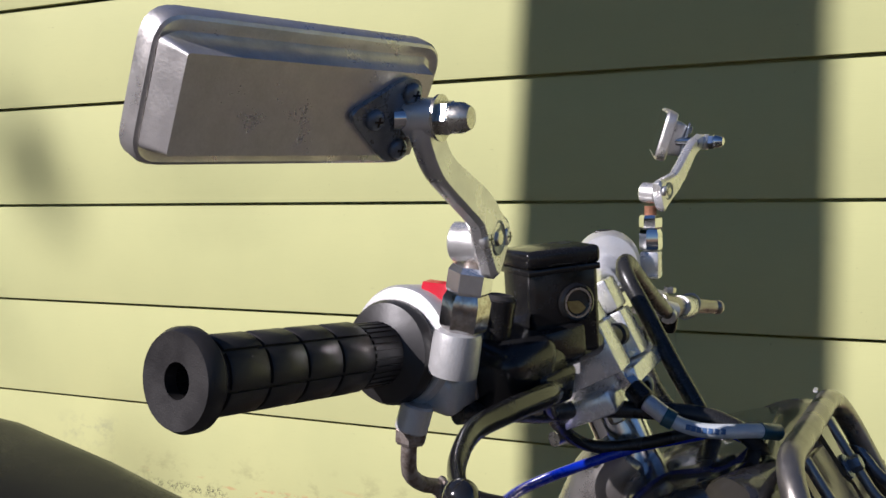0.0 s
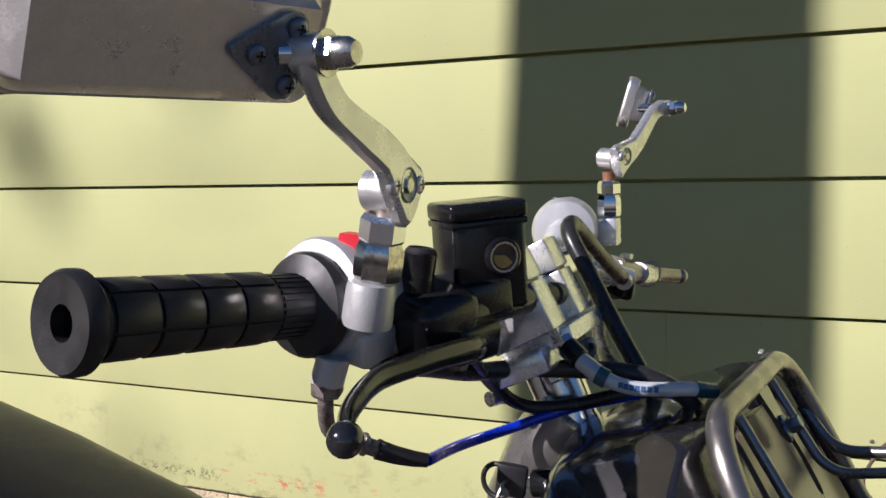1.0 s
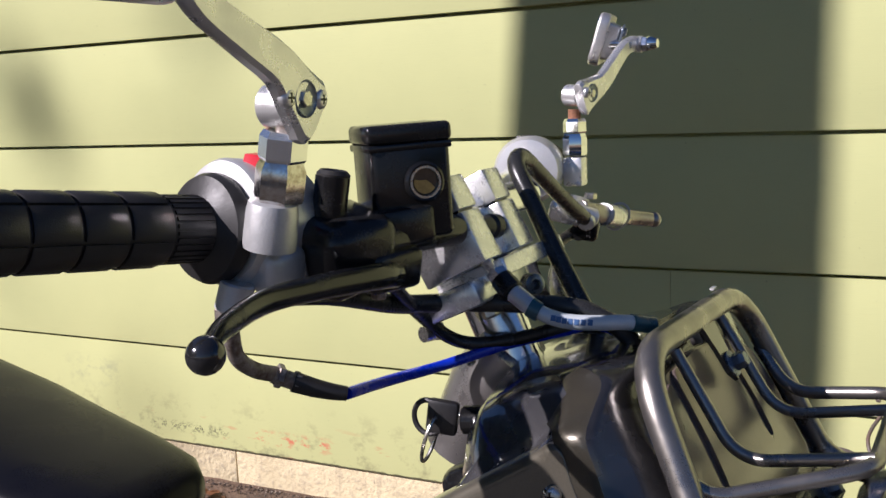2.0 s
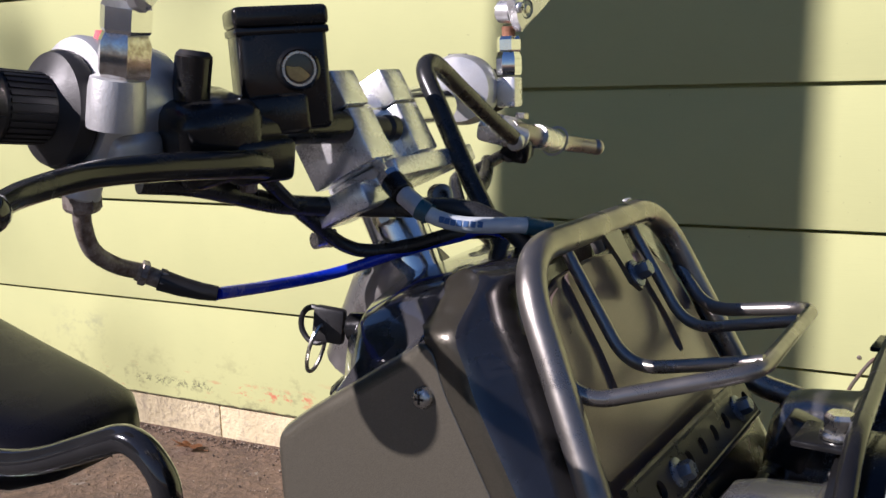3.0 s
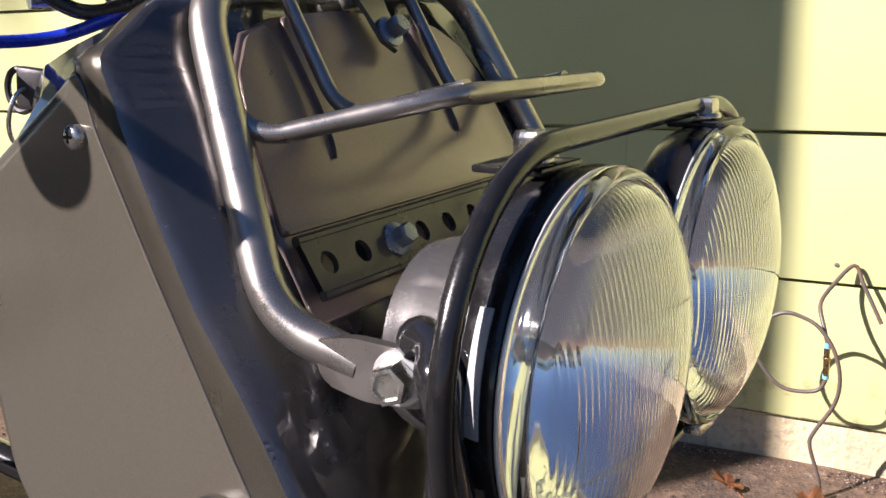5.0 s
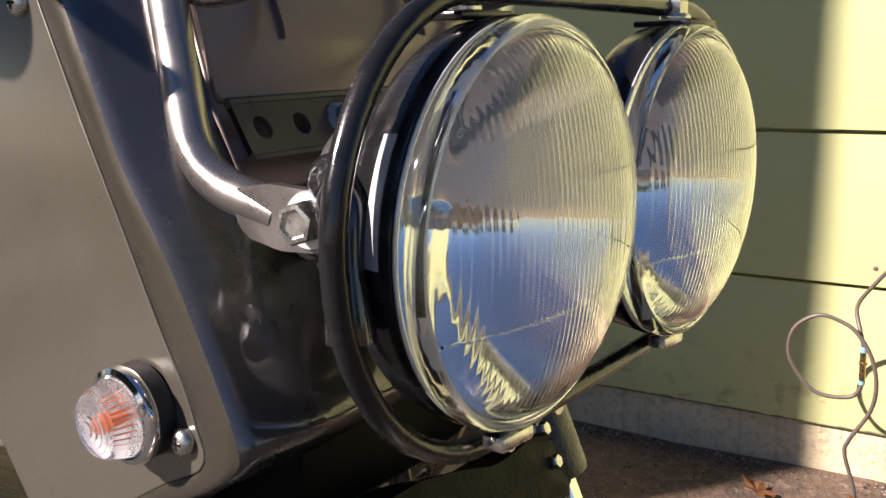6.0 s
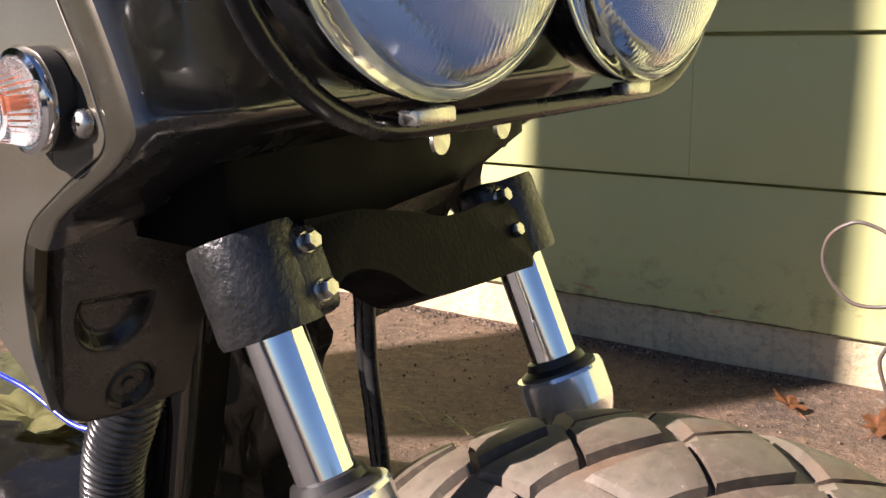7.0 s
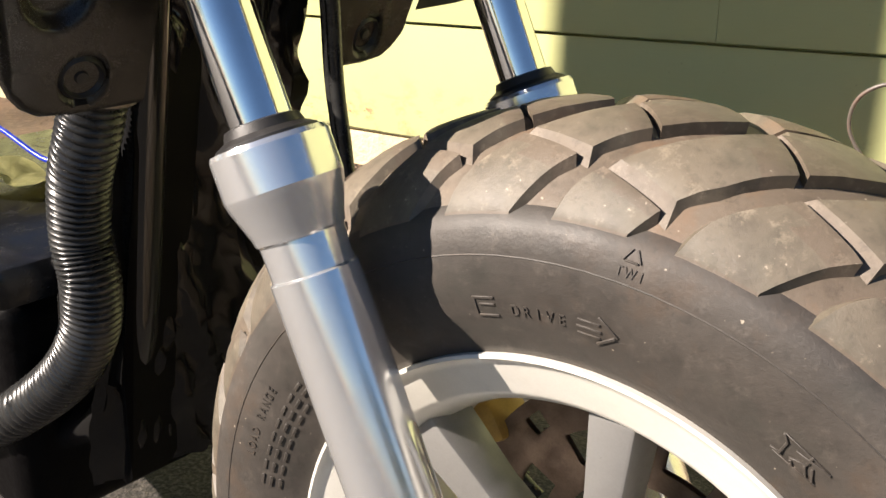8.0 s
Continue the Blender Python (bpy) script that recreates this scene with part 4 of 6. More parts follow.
cap = part("cap_bolt", lathe([(0.0076, 0.0), (0.0076, 0.0085), (0.0070, 0.0102), (0.0054, 0.0104), (0.0046, 0.0092), (0.0, 0.0090)], (0.2885, -1.8290, 0.883), (0.10, -1, 0.04), 6, spin=0.3), ZINC, scooter, "pale dished hexagon bolt", 25)
part("washer", lathe([(0.0060, -0.0015), (0.0098, -0.0015), (0.0102, 0.0002), (0.0096, 0.0014), (0.0060, 0.0014)], (0.2885, -1.8290, 0.883), (0.10, -1, 0.04), 32, ring=True), CAST, cap, "round washer")
part("bracket", block(0.03, 0.03, 0.003, pose(0.312, -1.772, 0.949, 0, 0, -8), 0.001), BLACKPART, guard)
bolt(scooter, (0.3145, -1.774, 0.951), (0, 0, 1), 0.0068, 0.009, ZINC, "bright zinc hexagon bolt", 1.25)
part("bracket", block(0.03, 0.03, 0.003, pose(0.335, -1.601, 0.9465, 0, 0, -8), 0.001), BLACKPART, guard)
bolt(scooter, (0.335, -1.601, 0.949), (0, 0, 1), 0.006, 0.008, ZINC, "bright zinc hexagon bolt", 1.25)
part("headlight_bar", tube(rounded([(0.262, -1.80, 0.872), (0.268, -1.69, 0.872), (0.28, -1.56, 0.868)], 0.02), 0.011, 16), BLACKPART, scooter, "black bar that carries the headlights")
part("connector_box", block(0.020, 0.022, 0.030, pose(0.285, -1.655, 0.900, 0, 20, -5), 0.003), BLACKPART, scooter)
part("wiring", tube(curve_points([(0.29, -1.70, 0.83), (0.31, -1.68, 0.815), (0.315, -1.66, 0.83), (0.30, -1.63, 0.82), (0.29, -1.60, 0.83)], 6), 0.004, 10), CABLE, scooter)

# turn signals
def signal(f, label):
    c = Vector((0.2065, side_y(0.2065, 0.8040), 0.8040))
    d = Vector((-0.10, -0.99, -0.02)).normalized()
    base = part("turn_signal", f(lathe([(0.0192, 0), (0.0192, 0.0075), (0.0175, 0.009), (0, 0.009)], c, d, 40)), RUBBER, scooter, label)
    part("chrome_ring", f(lathe([(0.0150, 0.0075), (0.0195, 0.0075), (0.0200, 0.009), (0.0192, 0.0115), (0.0170, 0.0125), (0.0150, 0.012)], c, d, 40, ring=True)), CHROME, base, "chrome ring")
    part("silver_disc", f(lathe([(0.0, 0.0095), (0.0155, 0.0095), (0.0155, 0.0125), (0.0120, 0.0108), (0, 0.0102)], c, d, 28)), MACHINED, base, "silvered disc behind the lens")
    n = 72
    bm = bmesh.new()
    rings = []
    for r, h in ((0.0166, 0.011), (0.0132, 0.0215), (0.0124, 0.0228), (0.0104, 0.0230), (0.0100, 0.0240), (0.0080, 0.0240), (0.0076, 0.0248), (0.0056, 0.0248), (0.0052, 0.0254), (0.0032, 0.0254), (0.0028, 0.0260), (0.0, 0.0260)):
        rings.append([bm.verts.new(((r - (0.0008 if k % 2 and r > 0.0125 else 0)) * math.cos(k * 2 * math.pi / n), (r - (0.0008 if k % 2 and r > 0.0125 else 0)) * math.sin(k * 2 * math.pi / n), h)) for k in range(n)])
    for p, q in zip(rings, rings[1:]):
        for k in range(n):
            bm.faces.new((p[k], p[(k + 1) % n], q[(k + 1) % n], q[k]))
    bmesh.ops.remove_doubles(bm, verts=bm.verts, dist=1e-6)
    bm.transform(Matrix.Translation(c) @ turn_to(d))
    part("ribbed_lens", f(bm), SIGLENS, base, "clear ribbed plastic lens", 20)
    part("orange_bulb", f(lathe([(0.0, 0.010), (0.0034, 0.010), (0.0042, 0.014), (0.0034, 0.0175), (0.0, 0.019)], c, d, 20)), AMBER, base, "orange bulb")
    part("lens_screw", f(lathe([(0.0026, 0), (0.0022, 0.0018), (0, 0.0024)], c + d * 0.0125 + Vector((0.0155, 0, 0.006)), d, 12)), ZINC, base)


SIGLENS = clear_glass("clear_ribbed_plastic", (1, 1, 1), 0.07, 1.45)
signal(lambda b: b, "clear ribbed turn signal in a chrome ring on the side panel")
signal(flip, "clear ribbed turn signal in a chrome ring on the side panel")

# fork
FU = Vector((0.375, 0.0, -0.927)).normalized()
NEAR0, FAR0 = Vector((0.270, -1.795, 0.709)), Vector((0.277, -1.6200, 0.701))
for p in (NEAR0, FAR0):
    leg = part("fork_leg", lathe([(0.0126, -0.036 if p is NEAR0 else -0.039), (0.0126, 0.075)], p, FU, 36), CHROME, scooter, "polished chrome fork tube")
    part("seal_collar", lathe([(0.0126, 0.0575), (0.0150, 0.0582), (0.0163, 0.0618), (0.0205, 0.0642), (0.0208, 0.0662), (0.0126, 0.067)], p, FU, 36, ring=True), RUBBER, leg, "black rubber fork seal")
    part("slider", lathe([(0.0130, 0.0655), (0.0232, 0.0655), (0.0240, 0.0675), (0.0240, 0.0840), (0.0232, 0.0875), (0.0188, 0.1000), (0.0182, 0.1030), (0.0170, 0.1040), (0.0168, 0.1180), (0.0180, 0.1190), (0.0186, 0.345), (0.015, 0.350)], p, FU, 44), SLIDER, leg, "satin silver fork slider", 12)
SIDE = (FAR0 - NEAR0).normalized()
YUP = -FU


def clamp(p):
    bm = lathe([(0.0130, 0.001), (0.0208, 0.001), (0.0216, 0.004), (0.0216, 0.039), (0.0208, 0.042), (0.0130, 0.042)], p, YUP, 32)
    return bm


NF = FU.cross(SIDE).normalized()
if NF.x < 0:
    NF = -NF
arm = [(0.012, 0.040), (0.05, 0.040), (0.085, 0.033), (0.101, 0.028), (0.121, 0.028), (0.1376, 0.030), (0.160, 0.029), (0.164, -0.008), (0.149, -0.0075), (0.117, -0.0073), (0.088, -0.0068), (0.072, -0.004), (0.0647, 0.001), (0.057, 0.009), (0.042, 0.0154), (0.028, 0.0148), (0.012, 0.0)]
ym = Matrix((SIDE, YUP, NF)).transposed().to_4x4()
ym.translation = NEAR0 + NF * 0.004
yoke = part("lower_yoke", plate(round_outline(arm, 0.006), ym, 0.030, 0.004, 2), BLACKROUGH, scooter, "black textured lower fork yoke")
part("yoke_clamp", clamp(NEAR0), BLACKCAST, yoke)
part("yoke_clamp", clamp(FAR0 - YUP * 0.002), BLACKCAST, yoke)
for p, sgn in ((NEAR0, 1), (FAR0, -1)):
    ear = Matrix((SIDE, YUP, NF)).transposed().to_4x4()
    ear.translation = p + SIDE * ((0.012 if sgn > 0 else 0.018) * sgn) + YUP * 0.021 + NF * (0.010 if sgn > 0 else 0.005)
    part("pinch_ear", block(0.024, 0.038, 0.022, ear, 0.006, 3), BLACKCAST, yoke)
    for h in (0.031, 0.0115) if sgn > 0 else (0.031, 0.0125):
        bolt(yoke, p + SIDE * ((0.0125 if sgn > 0 else 0.021) * sgn) + YUP * h + NF * (0.0205 if sgn > 0 else 0.0155), NF, 0.0040, 0.0055, ZINC, "small bright pinch bolt", 1.2)
part("stem_cover", slab([(0.246, y, z) for y, z in ((-1.792, 0.738), (-1.70, 0.736), (-1.62, 0.738), (-1.555, 0.756), (-1.555, 0.795), (-1.792, 0.795))], [(0.13, y, z) for y, z in ((-1.785, 0.738), (-1.70, 0.736), (-1.62, 0.738), (-1.55, 0.756), (-1.55, 0.795), (-1.785, 0.795))], 0.006, 2), SHIELD, scooter, "black plastic cover round the steering stem")
part("steering_stem", rod((0.225, -1.7075, 0.735), (0.17, -1.705, 0.87), 0.02, 24), BLACKPART, scooter)
for dx, dy, r in ((0.0, 0.0, 0.0042), (-0.016, 0.012, 0.0038)):
    part("front_cable", tube(curve_points([(0.20 + dx, -1.675 + dy, 0.75), (0.208 + dx, -1.665 + dy, 0.70), (0.206 + dx, -1.66 + dy, 0.62), (0.23 + dx, -1.66 + dy, 0.5), (0.33 + dx, -1.65 + dy, 0.42)], 8), r, 12), CABLE, scooter, "black cable down to the wheel")

# front wheel
HUB = Vector((0.405, -1.7065, 0.425))
AX = Vector((-0.02, 1.0, -0.03)).normalized()
WM = Matrix.Translation(HUB) @ turn_to(AX)


def crown_r(y):
    """Outer radius of the tread at a distance y from the middle of the tyre."""
    y = abs(y)
    return 0.2345 - 3.0 * y * y - 1350 * y ** 4


def carcass():
    drop = 0.0056
    prof = [(0.128, -0.046), (0.1405, -0.0530), (0.149, -0.0575), (0.162, -0.0635), (0.176, -0.0670), (0.187, -0.0672), (0.1950, -0.0655), (0.2000, -0.0632)]
    tread = [(crown_r(y) - drop, y) for y in (-0.058, -0.05, -0.04, -0.03, -0.02, -0.01, 0, 0.01, 0.02, 0.03, 0.04, 0.05, 0.058)]
    return prof, tread


def spun(profile, n=108):
    bm = bmesh.new()
    rings = [[bm.verts.new((r * math.cos(k * 2 * math.pi / n), r * math.sin(k * 2 * math.pi / n), h)) for k in range(n)] for r, h in profile]
    for p, q in zip(rings, rings[1:]):
        for k in range(n):
            j = (k + 1) % n
            bm.faces.new((p[k], p[j], q[j], q[k]))
    bm.transform(WM)
    return bm


side_prof, tread_prof = carcass()
tyre = part("front_tyre", join(spun(side_prof + tread_prof[:1]), spun(tread_prof[-1:] + [(r, -h) for r, h in side_prof[::-1]])), WALLRUB, scooter, "dusty chunky dual-sport front tyre")
part("tread_floor", spun(tread_prof), GROOVE, tyre, "dusty brown tread grooves")
PITCH = 2 * math.pi / 27


def front_edge(y):
    """Angle in degrees at which the leading edge of a row of blocks lies, by the distance from the middle of the tyre."""
    return float(np.interp(abs(y), (0.0, 0.0081, 0.028, 0.0358, 0.0445, 0.0463, 0.052, 0.058, 0.063, 0.0665), (79.8, 81.3, 85.8, 88.1, 90.3, 91.2, 93.2, 95.0, 96.6, 97.0)))


def gap(y):
    """Width of the long curved groove, in degrees, opening towards the shoulder."""
    return float(np.interp(abs(y), (0.0, 0.040, 0.0522, 0.0568, 0.0634), (2.2, 2.2, 2.5, 2.9, 4.4)))


def tread_block(outer, inner, sign):
    """A tread block between two slanting edges (their distance from the middle at the back and at the front)."""
    bm = bmesh.new()
    nu, nv = 6, 5
    top, base = [], []
    for i in range(nu + 1):
        u = i / nu
        rt, rb = [], []
        for j in range(nv + 1):
            v = j / nv
            y = (outer[0] + (outer[1] - outer[0]) * v) * (1 - u) + (inner[0] + (inner[1] - inner[0]) * v) * u
            full = 360 / 27 - gap(y)
            slope = float(np.interp(abs(y), (0.0, 0.03, 0.045, 0.0624), (1.6, 2.2, 2.0, 1.0)))
            a = math.pi - radians(front_edge(y) + (1 - v) * (full - slope))
            al = math.pi - radians(front_edge(y) + (full + 0.5 * slope if j == 0 else (1 - v) * (full - slope)))
            r = crown_r(y) - (0.0008 if i in (0, nu) or j in (0, nv) else 0.0)
            low = crown_r(y) - 0.0108
            out = 0.0040 if i == 0 and outer[0] < 0.06 else 0.0012 if i == 0 else 0.0
            rt.append(bm.verts.new((r * math.cos(a), r * math.sin(a), y * sign)))
            rb.append(bm.verts.new((low * math.cos(al), low * math.sin(al), (y + out) * sign)))
        top.append(rt)
        base.append(rb)
    for i in range(nu):
        for j in range(nv):
            bm.faces.new((top[i][j], top[i][j + 1], top[i + 1][j + 1], top[i + 1][j]))
        for j in (0, nv):
            bm.faces.new((top[i][j], top[i + 1][j], base[i + 1][j], base[i][j]))
    for j in range(nv):
        for i in (0, nu):
            bm.faces.new((top[i][j], top[i][j + 1], base[i][j + 1], base[i][j]))
    me = shape(bm, TREADRUB, 30)
    me.materials.append(GROOVE)
    for p in me.polygons:
        p.material_index = 0 if p.index < nu * nv else 1
    return me


def put_block(me, k):
    ob = new("tread_block", me)
    ob.parent = tyre
    ob.matrix_basis = Matrix.Translation(-AT[tyre]) @ WM @ Matrix.Rotation(k * PITCH, 4, "Z")


LONG, SHORT, CORE = (0.0385, 0.0462), (0.0490, 0.0560), (0.0060, 0.0285)
for sign in (-1, 1):
    for odd, cut in enumerate((LONG, SHORT)):
        shoulder = tread_block((0.0624, 0.0624), cut, sign)
        middle = tread_block((cut[0] - 0.0032, cut[1] - 0.0032), CORE, sign)
        for k in range(odd, 27, 2):
            put_block(shoulder, k)
            put_block(middle, k)
core = tread_block((CORE[0] - 0.0025, CORE[1] - 0.0025), (0.0025 - CORE[0], 0.0025 - CORE[1]), 1)
for k in range(27):
    put_block(core, k)
lip = [(0.113, -0.028), (0.1175, -0.041), (0.1215, -0.0470), (0.1240, -0.0490), (0.1360, -0.0525), (0.1392, -0.0545), (0.1408, -0.0572), (0.1424, -0.0568), (0.1426, -0.0520), (0.128, -0.044)]
rim_bm = lathe([(0.110, 0.0)] + lip + [(0.118, -0.02), (0.118, 0.02)] + [(r, -h) for r, h in lip[::-1]], HUB, AX, 96, ring=True)
wheel = part("wheel_rim", rim_bm, RIM, scooter, "silver cast alloy wheel rim")
part("hub", lathe([(0.0, -0.035), (0.022, -0.035), (0.032, -0.028), (0.034, 0.02), (0, 0.02)], HUB, AX, 28), SHADEDALLOY, wheel)
for k in range(7):
    a = radians(96 + 360 / 7 * k)
    bm = skin([[(0.028, w, z) for w, z in ((-0.010, -0.034), (0.010, -0.034), (0.013, -0.012), (-0.013, -0.012))], [(0.075, w, z) for w, z in ((-0.0085, -0.036), (0.0085, -0.036), (0.011, -0.014), (-0.011, -0.014))],
               [(0.117, w, z) for w, z in ((-0.0105, -0.040), (0.0105, -0.040), (0.013, -0.014), (-0.013, -0.014))]], True, True)
    bmesh.ops.bevel(bm, geom=list(bm.edges), offset=0.002, segments=2, affect="EDGES", profile=0.5)
    bm.transform(WM @ Matrix.Rotation(a, 4, "Z"))
    part("spoke", bm, SHADEDALLOY, wheel)


def brake_disc():
    bm = bmesh.new()
    n = 96
    def ring(r, z, wave=0):
        return [bm.verts.new((r * math.cos(k * 2 * math.pi / n), r * math.sin(k * 2 * math.pi / n), z)) for k in range(n)]
    rs = (0.045, 0.056, 0.073, 0.080, 0.090, 0.097)
    lo, hi = [ring(r, 0.030) for r in rs], [ring(r, 0.034) for r in rs]
    for i in range(5):
        for k in range(n):
            j = (k + 1) % n
            slot = i == 1 and (k % 12) in (2, 3, 4, 5, 6, 7) or i == 3 and (k % 8) in (3, 4)
            if slot:
                continue
            bm.faces.new((lo[i][k], lo[i][j], lo[i + 1][j], lo[i + 1][k]))
            bm.faces.new((hi[i][k], hi[i + 1][k], hi[i + 1][j], hi[i][j]))
    for i in (0, 5):
        for k in range(n):
            j = (k + 1) % n
            bm.faces.new((lo[i][k], lo[i][j], hi[i][j], hi[i][k]))
    bm.transform(WM)
    return bm


part("brake_disc", brake_disc(), DISC, wheel, "rusty slotted brake disc")
part("caliper", block(0.038, 0.03, 0.024, Matrix.Translation((0.307, -1.668, 0.472)) @ pose(0, 0, 0, 0, -28, 0), 0.005, 2), YELLOW, scooter, "yellow painted brake caliper")


def raised(text, size, radius, angle, depth=0.0007, spread=1.0):
    """Raised characters set round the sidewall, upright to the hub."""
    out = []
    a = angle
    for ch in text:
        fc = bpy.data.curves.new("letter", "FONT")
        fc.body, fc.size, fc.extrude, fc.align_x = ch, size, depth, "CENTER"
        ob = bpy.data.objects.new("letter", fc)
        scene.collection.objects.link(ob)
        me = bpy.data.meshes.new_from_object(ob.evaluated_get(bpy.context.evaluated_depsgraph_get()))
        bpy.data.objects.remove(ob)
        if len(me.vertices):
            bm = bmesh.new()
            bm.from_mesh(me)
            bm.transform(on_wall(radius, a) @ Matrix.Diagonal((0.8, 1, 1, 1)))
            out.append(bm)
        a -= size * 0.78 * spread / radius
    return join(*out)


def wall_y(r):
    pts = [(0.1405, 0.0530), (0.149, 0.0575), (0.162, 0.0635), (0.176, 0.0670), (0.187, 0.0672), (0.1950, 0.0655), (0.2000, 0.0632)]
    for (r0, y0), (r1, y1) in zip(pts, pts[1:]):
        if r0 <= r <= r1:
            return y0 + (y1 - y0) * (r - r0) / (r1 - r0), (y1 - y0) / (r1 - r0)
    return 0.0672, 0


WHEEL_X = Vector((1, 0, 0)) - AX * Vector((1, 0, 0)).dot(AX)
WHEEL_X.normalize()
WHEEL_Z = WHEEL_X.cross(AX)


def on_wall(r, a):
    """A frame on the near sidewall at radius r and angle a from forward, its y axis away from the hub."""
    y, slope = wall_y(r)
    e = WHEEL_X * math.cos(a) + WHEEL_Z * math.sin(a)
    z = (-AX - e * slope).normalized()
    up = (e - z * e.dot(z)).normalized()
    x = up.cross(z)
    m = Matrix((x, up, z)).transposed().to_4x4()
    m.translation = HUB + e * r - AX * y
    return m


part("raised_lettering", raised("DRIVE", 0.0066, 0.1622, radians(96.2), 0.0005, 0.94), WALLRUB, tyre, "raised rubber lettering")
part("raised_lettering", raised("TWI", 0.0052, 0.1885, radians(82.8), 0.0004), WALLRUB, tyre)
part("raised_lettering", raised("LOAD RANGE", 0.0062, 0.1725, radians(162), 0.0004, 0.98), WALLRUB, tyre)


def wall_bar(r, a, w, h, tilt=0.0, lift=0.0006):
    return block(w, h, lift * 2, on_wall(r, a) @ pose(0, 0, 0, 0, 0, tilt), 0.0002, 1)


part("wear_mark", join(wall_bar(0.1962, radians(82.3), 0.005, 0.0007, 60, 0.0006), wall_bar(0.1962, radians(81.1), 0.005, 0.0007, -60, 0.0006), wall_bar(0.194, radians(81.7), 0.005, 0.0007, 0, 0.0006)), WALLRUB, tyre, "small raised triangle")
part("arrow_tail", join(wall_bar(0.1688, radians(100.8), 0.0100, 0.0012), wall_bar(0.1660, radians(100.4), 0.0070, 0.0010), wall_bar(0.1612, radians(100.6), 0.0095, 0.0012), wall_bar(0.1650, radians(102.3), 0.0012, 0.0075)), WALLRUB, tyre)
part("arrow_head", join(wall_bar(0.1668, radians(85.6), 0.009, 0.0012), wall_bar(0.1640, radians(85.6), 0.010, 0.0012), wall_bar(0.1612, radians(85.6), 0.009, 0.0012), wall_bar(0.1672, radians(83.0), 0.0100, 0.0013, -38), wall_bar(0.1612, radians(83.2), 0.0095, 0.0013, 40)), WALLRUB, tyre)


def wall_stroke(r0, a0, r1, a1, w=0.0010):
    """A raised bar on the sidewall between two places given by radius and angle."""
    ra, aa = (r0 + r1) / 2, radians((a0 + a1) / 2)
    dx, dy = -radians(a1 - a0) * ra, r1 - r0
    return wall_bar(ra, aa, math.hypot(dx, dy) + w, w, math.degrees(math.atan2(dy, dx)), 0.0007)


strokes = [wall_stroke(*q) for q in ((0.1677, 60.2, 0.1656, 59.4), (0.1656, 59.4, 0.1599, 59.3), (0.1599, 59.3, 0.1593, 60.3), (0.1613, 58.0, 0.1636, 56.4), (0.1653, 58.0, 0.1675, 54.1), (0.1603, 57.8, 0.1585, 57.2),
                                     (0.1631, 56.4, 0.1598, 55.5), (0.1640, 55.6, 0.1603, 54.7), (0.1679, 56.5, 0.1645, 56.4), (0.1584, 59.9, 0.1593, 54.1, 0.0005), (0.1682, 60.1, 0.1678, 54.3, 0.0005))]
part("raised_mark", join(*strokes), WALLRUB, tyre, "raised mould mark on the sidewall")
for i in range(3):
    for k in range(9):
        part("raised_bar", wall_bar(0.1655 - 0.0042 * i, radians(166 - 3.2 * k), 0.006, 0.0016), WALLRUB, tyre)
part("bead_line", lathe([(0.1855, -0.0670), (0.1860, -0.0675), (0.1866, -0.0670), (0.1860, -0.066)], HUB, AX, 96, ring=True), WALLRUB, tyre)


# ---- handlebar, right side ----
GA, GB = Vector((-0.0475, -2.0195, 1.1158)), Vector((-0.0208, -1.8825, 1.1008))
GD = (GB - GA).normalized()
GL = (GB - GA).length
GM = Matrix.Translation(GA) @ turn_to(GD)
grip = part("grip", lathe([(0.0078, 0.012), (0.0078, 0.0), (0.0205, -0.001), (0.0222, 0.002), (0.0222, 0.007), (0.0190, 0.0105), (0.0160, 0.013), (0.0158, GL - 0.02), (0.0160, GL - 0.014), (0.0160, GL - 0.009)], GA, GD, 40), RUBBER, scooter, "black rubber waffle grip with an open end")
part("bar_end", lathe([(0.0105, 0.020), (0.0105, 0.006), (0.0078, 0.006), (0.0078, 0.020)], GA, GD, 24), BLACKPART, grip)


def patch(m, r0, r1, t0, t1, h0, h1, n=5):
    bm = bmesh.new()
    lo, hi = [], []
    for i in range(n + 1):
        t = t0 + (t1 - t0) * i / n
        row_l, row_h = [], []
        for j, h in enumerate((h0, h0 + 0.0012, h1 - 0.0012, h1)):
            inset = 0.0007 if i in (0, n) or j in (0, 3) else 0
            row_l.append(bm.verts.new((r0 * math.cos(t), r0 * math.sin(t), h)))
            row_h.append(bm.verts.new(((r1 - inset) * math.cos(t), (r1 - inset) * math.sin(t), h)))
        lo.append(row_l)
        hi.append(row_h)
    for i in range(n):
        for j in range(3):
            bm.faces.new((hi[i][j], hi[i + 1][j], hi[i + 1][j + 1], hi[i][j + 1]))
        for j in (0, 3):
            bm.faces.new((hi[i][j], hi[i + 1][j], lo[i + 1][j], lo[i][j]))
    for j in range(3):
        for i in (0, n):
            bm.faces.new((hi[i][j], hi[i][j + 1], lo[i][j + 1], lo[i][j]))
    bm.transform(m)
    return bm


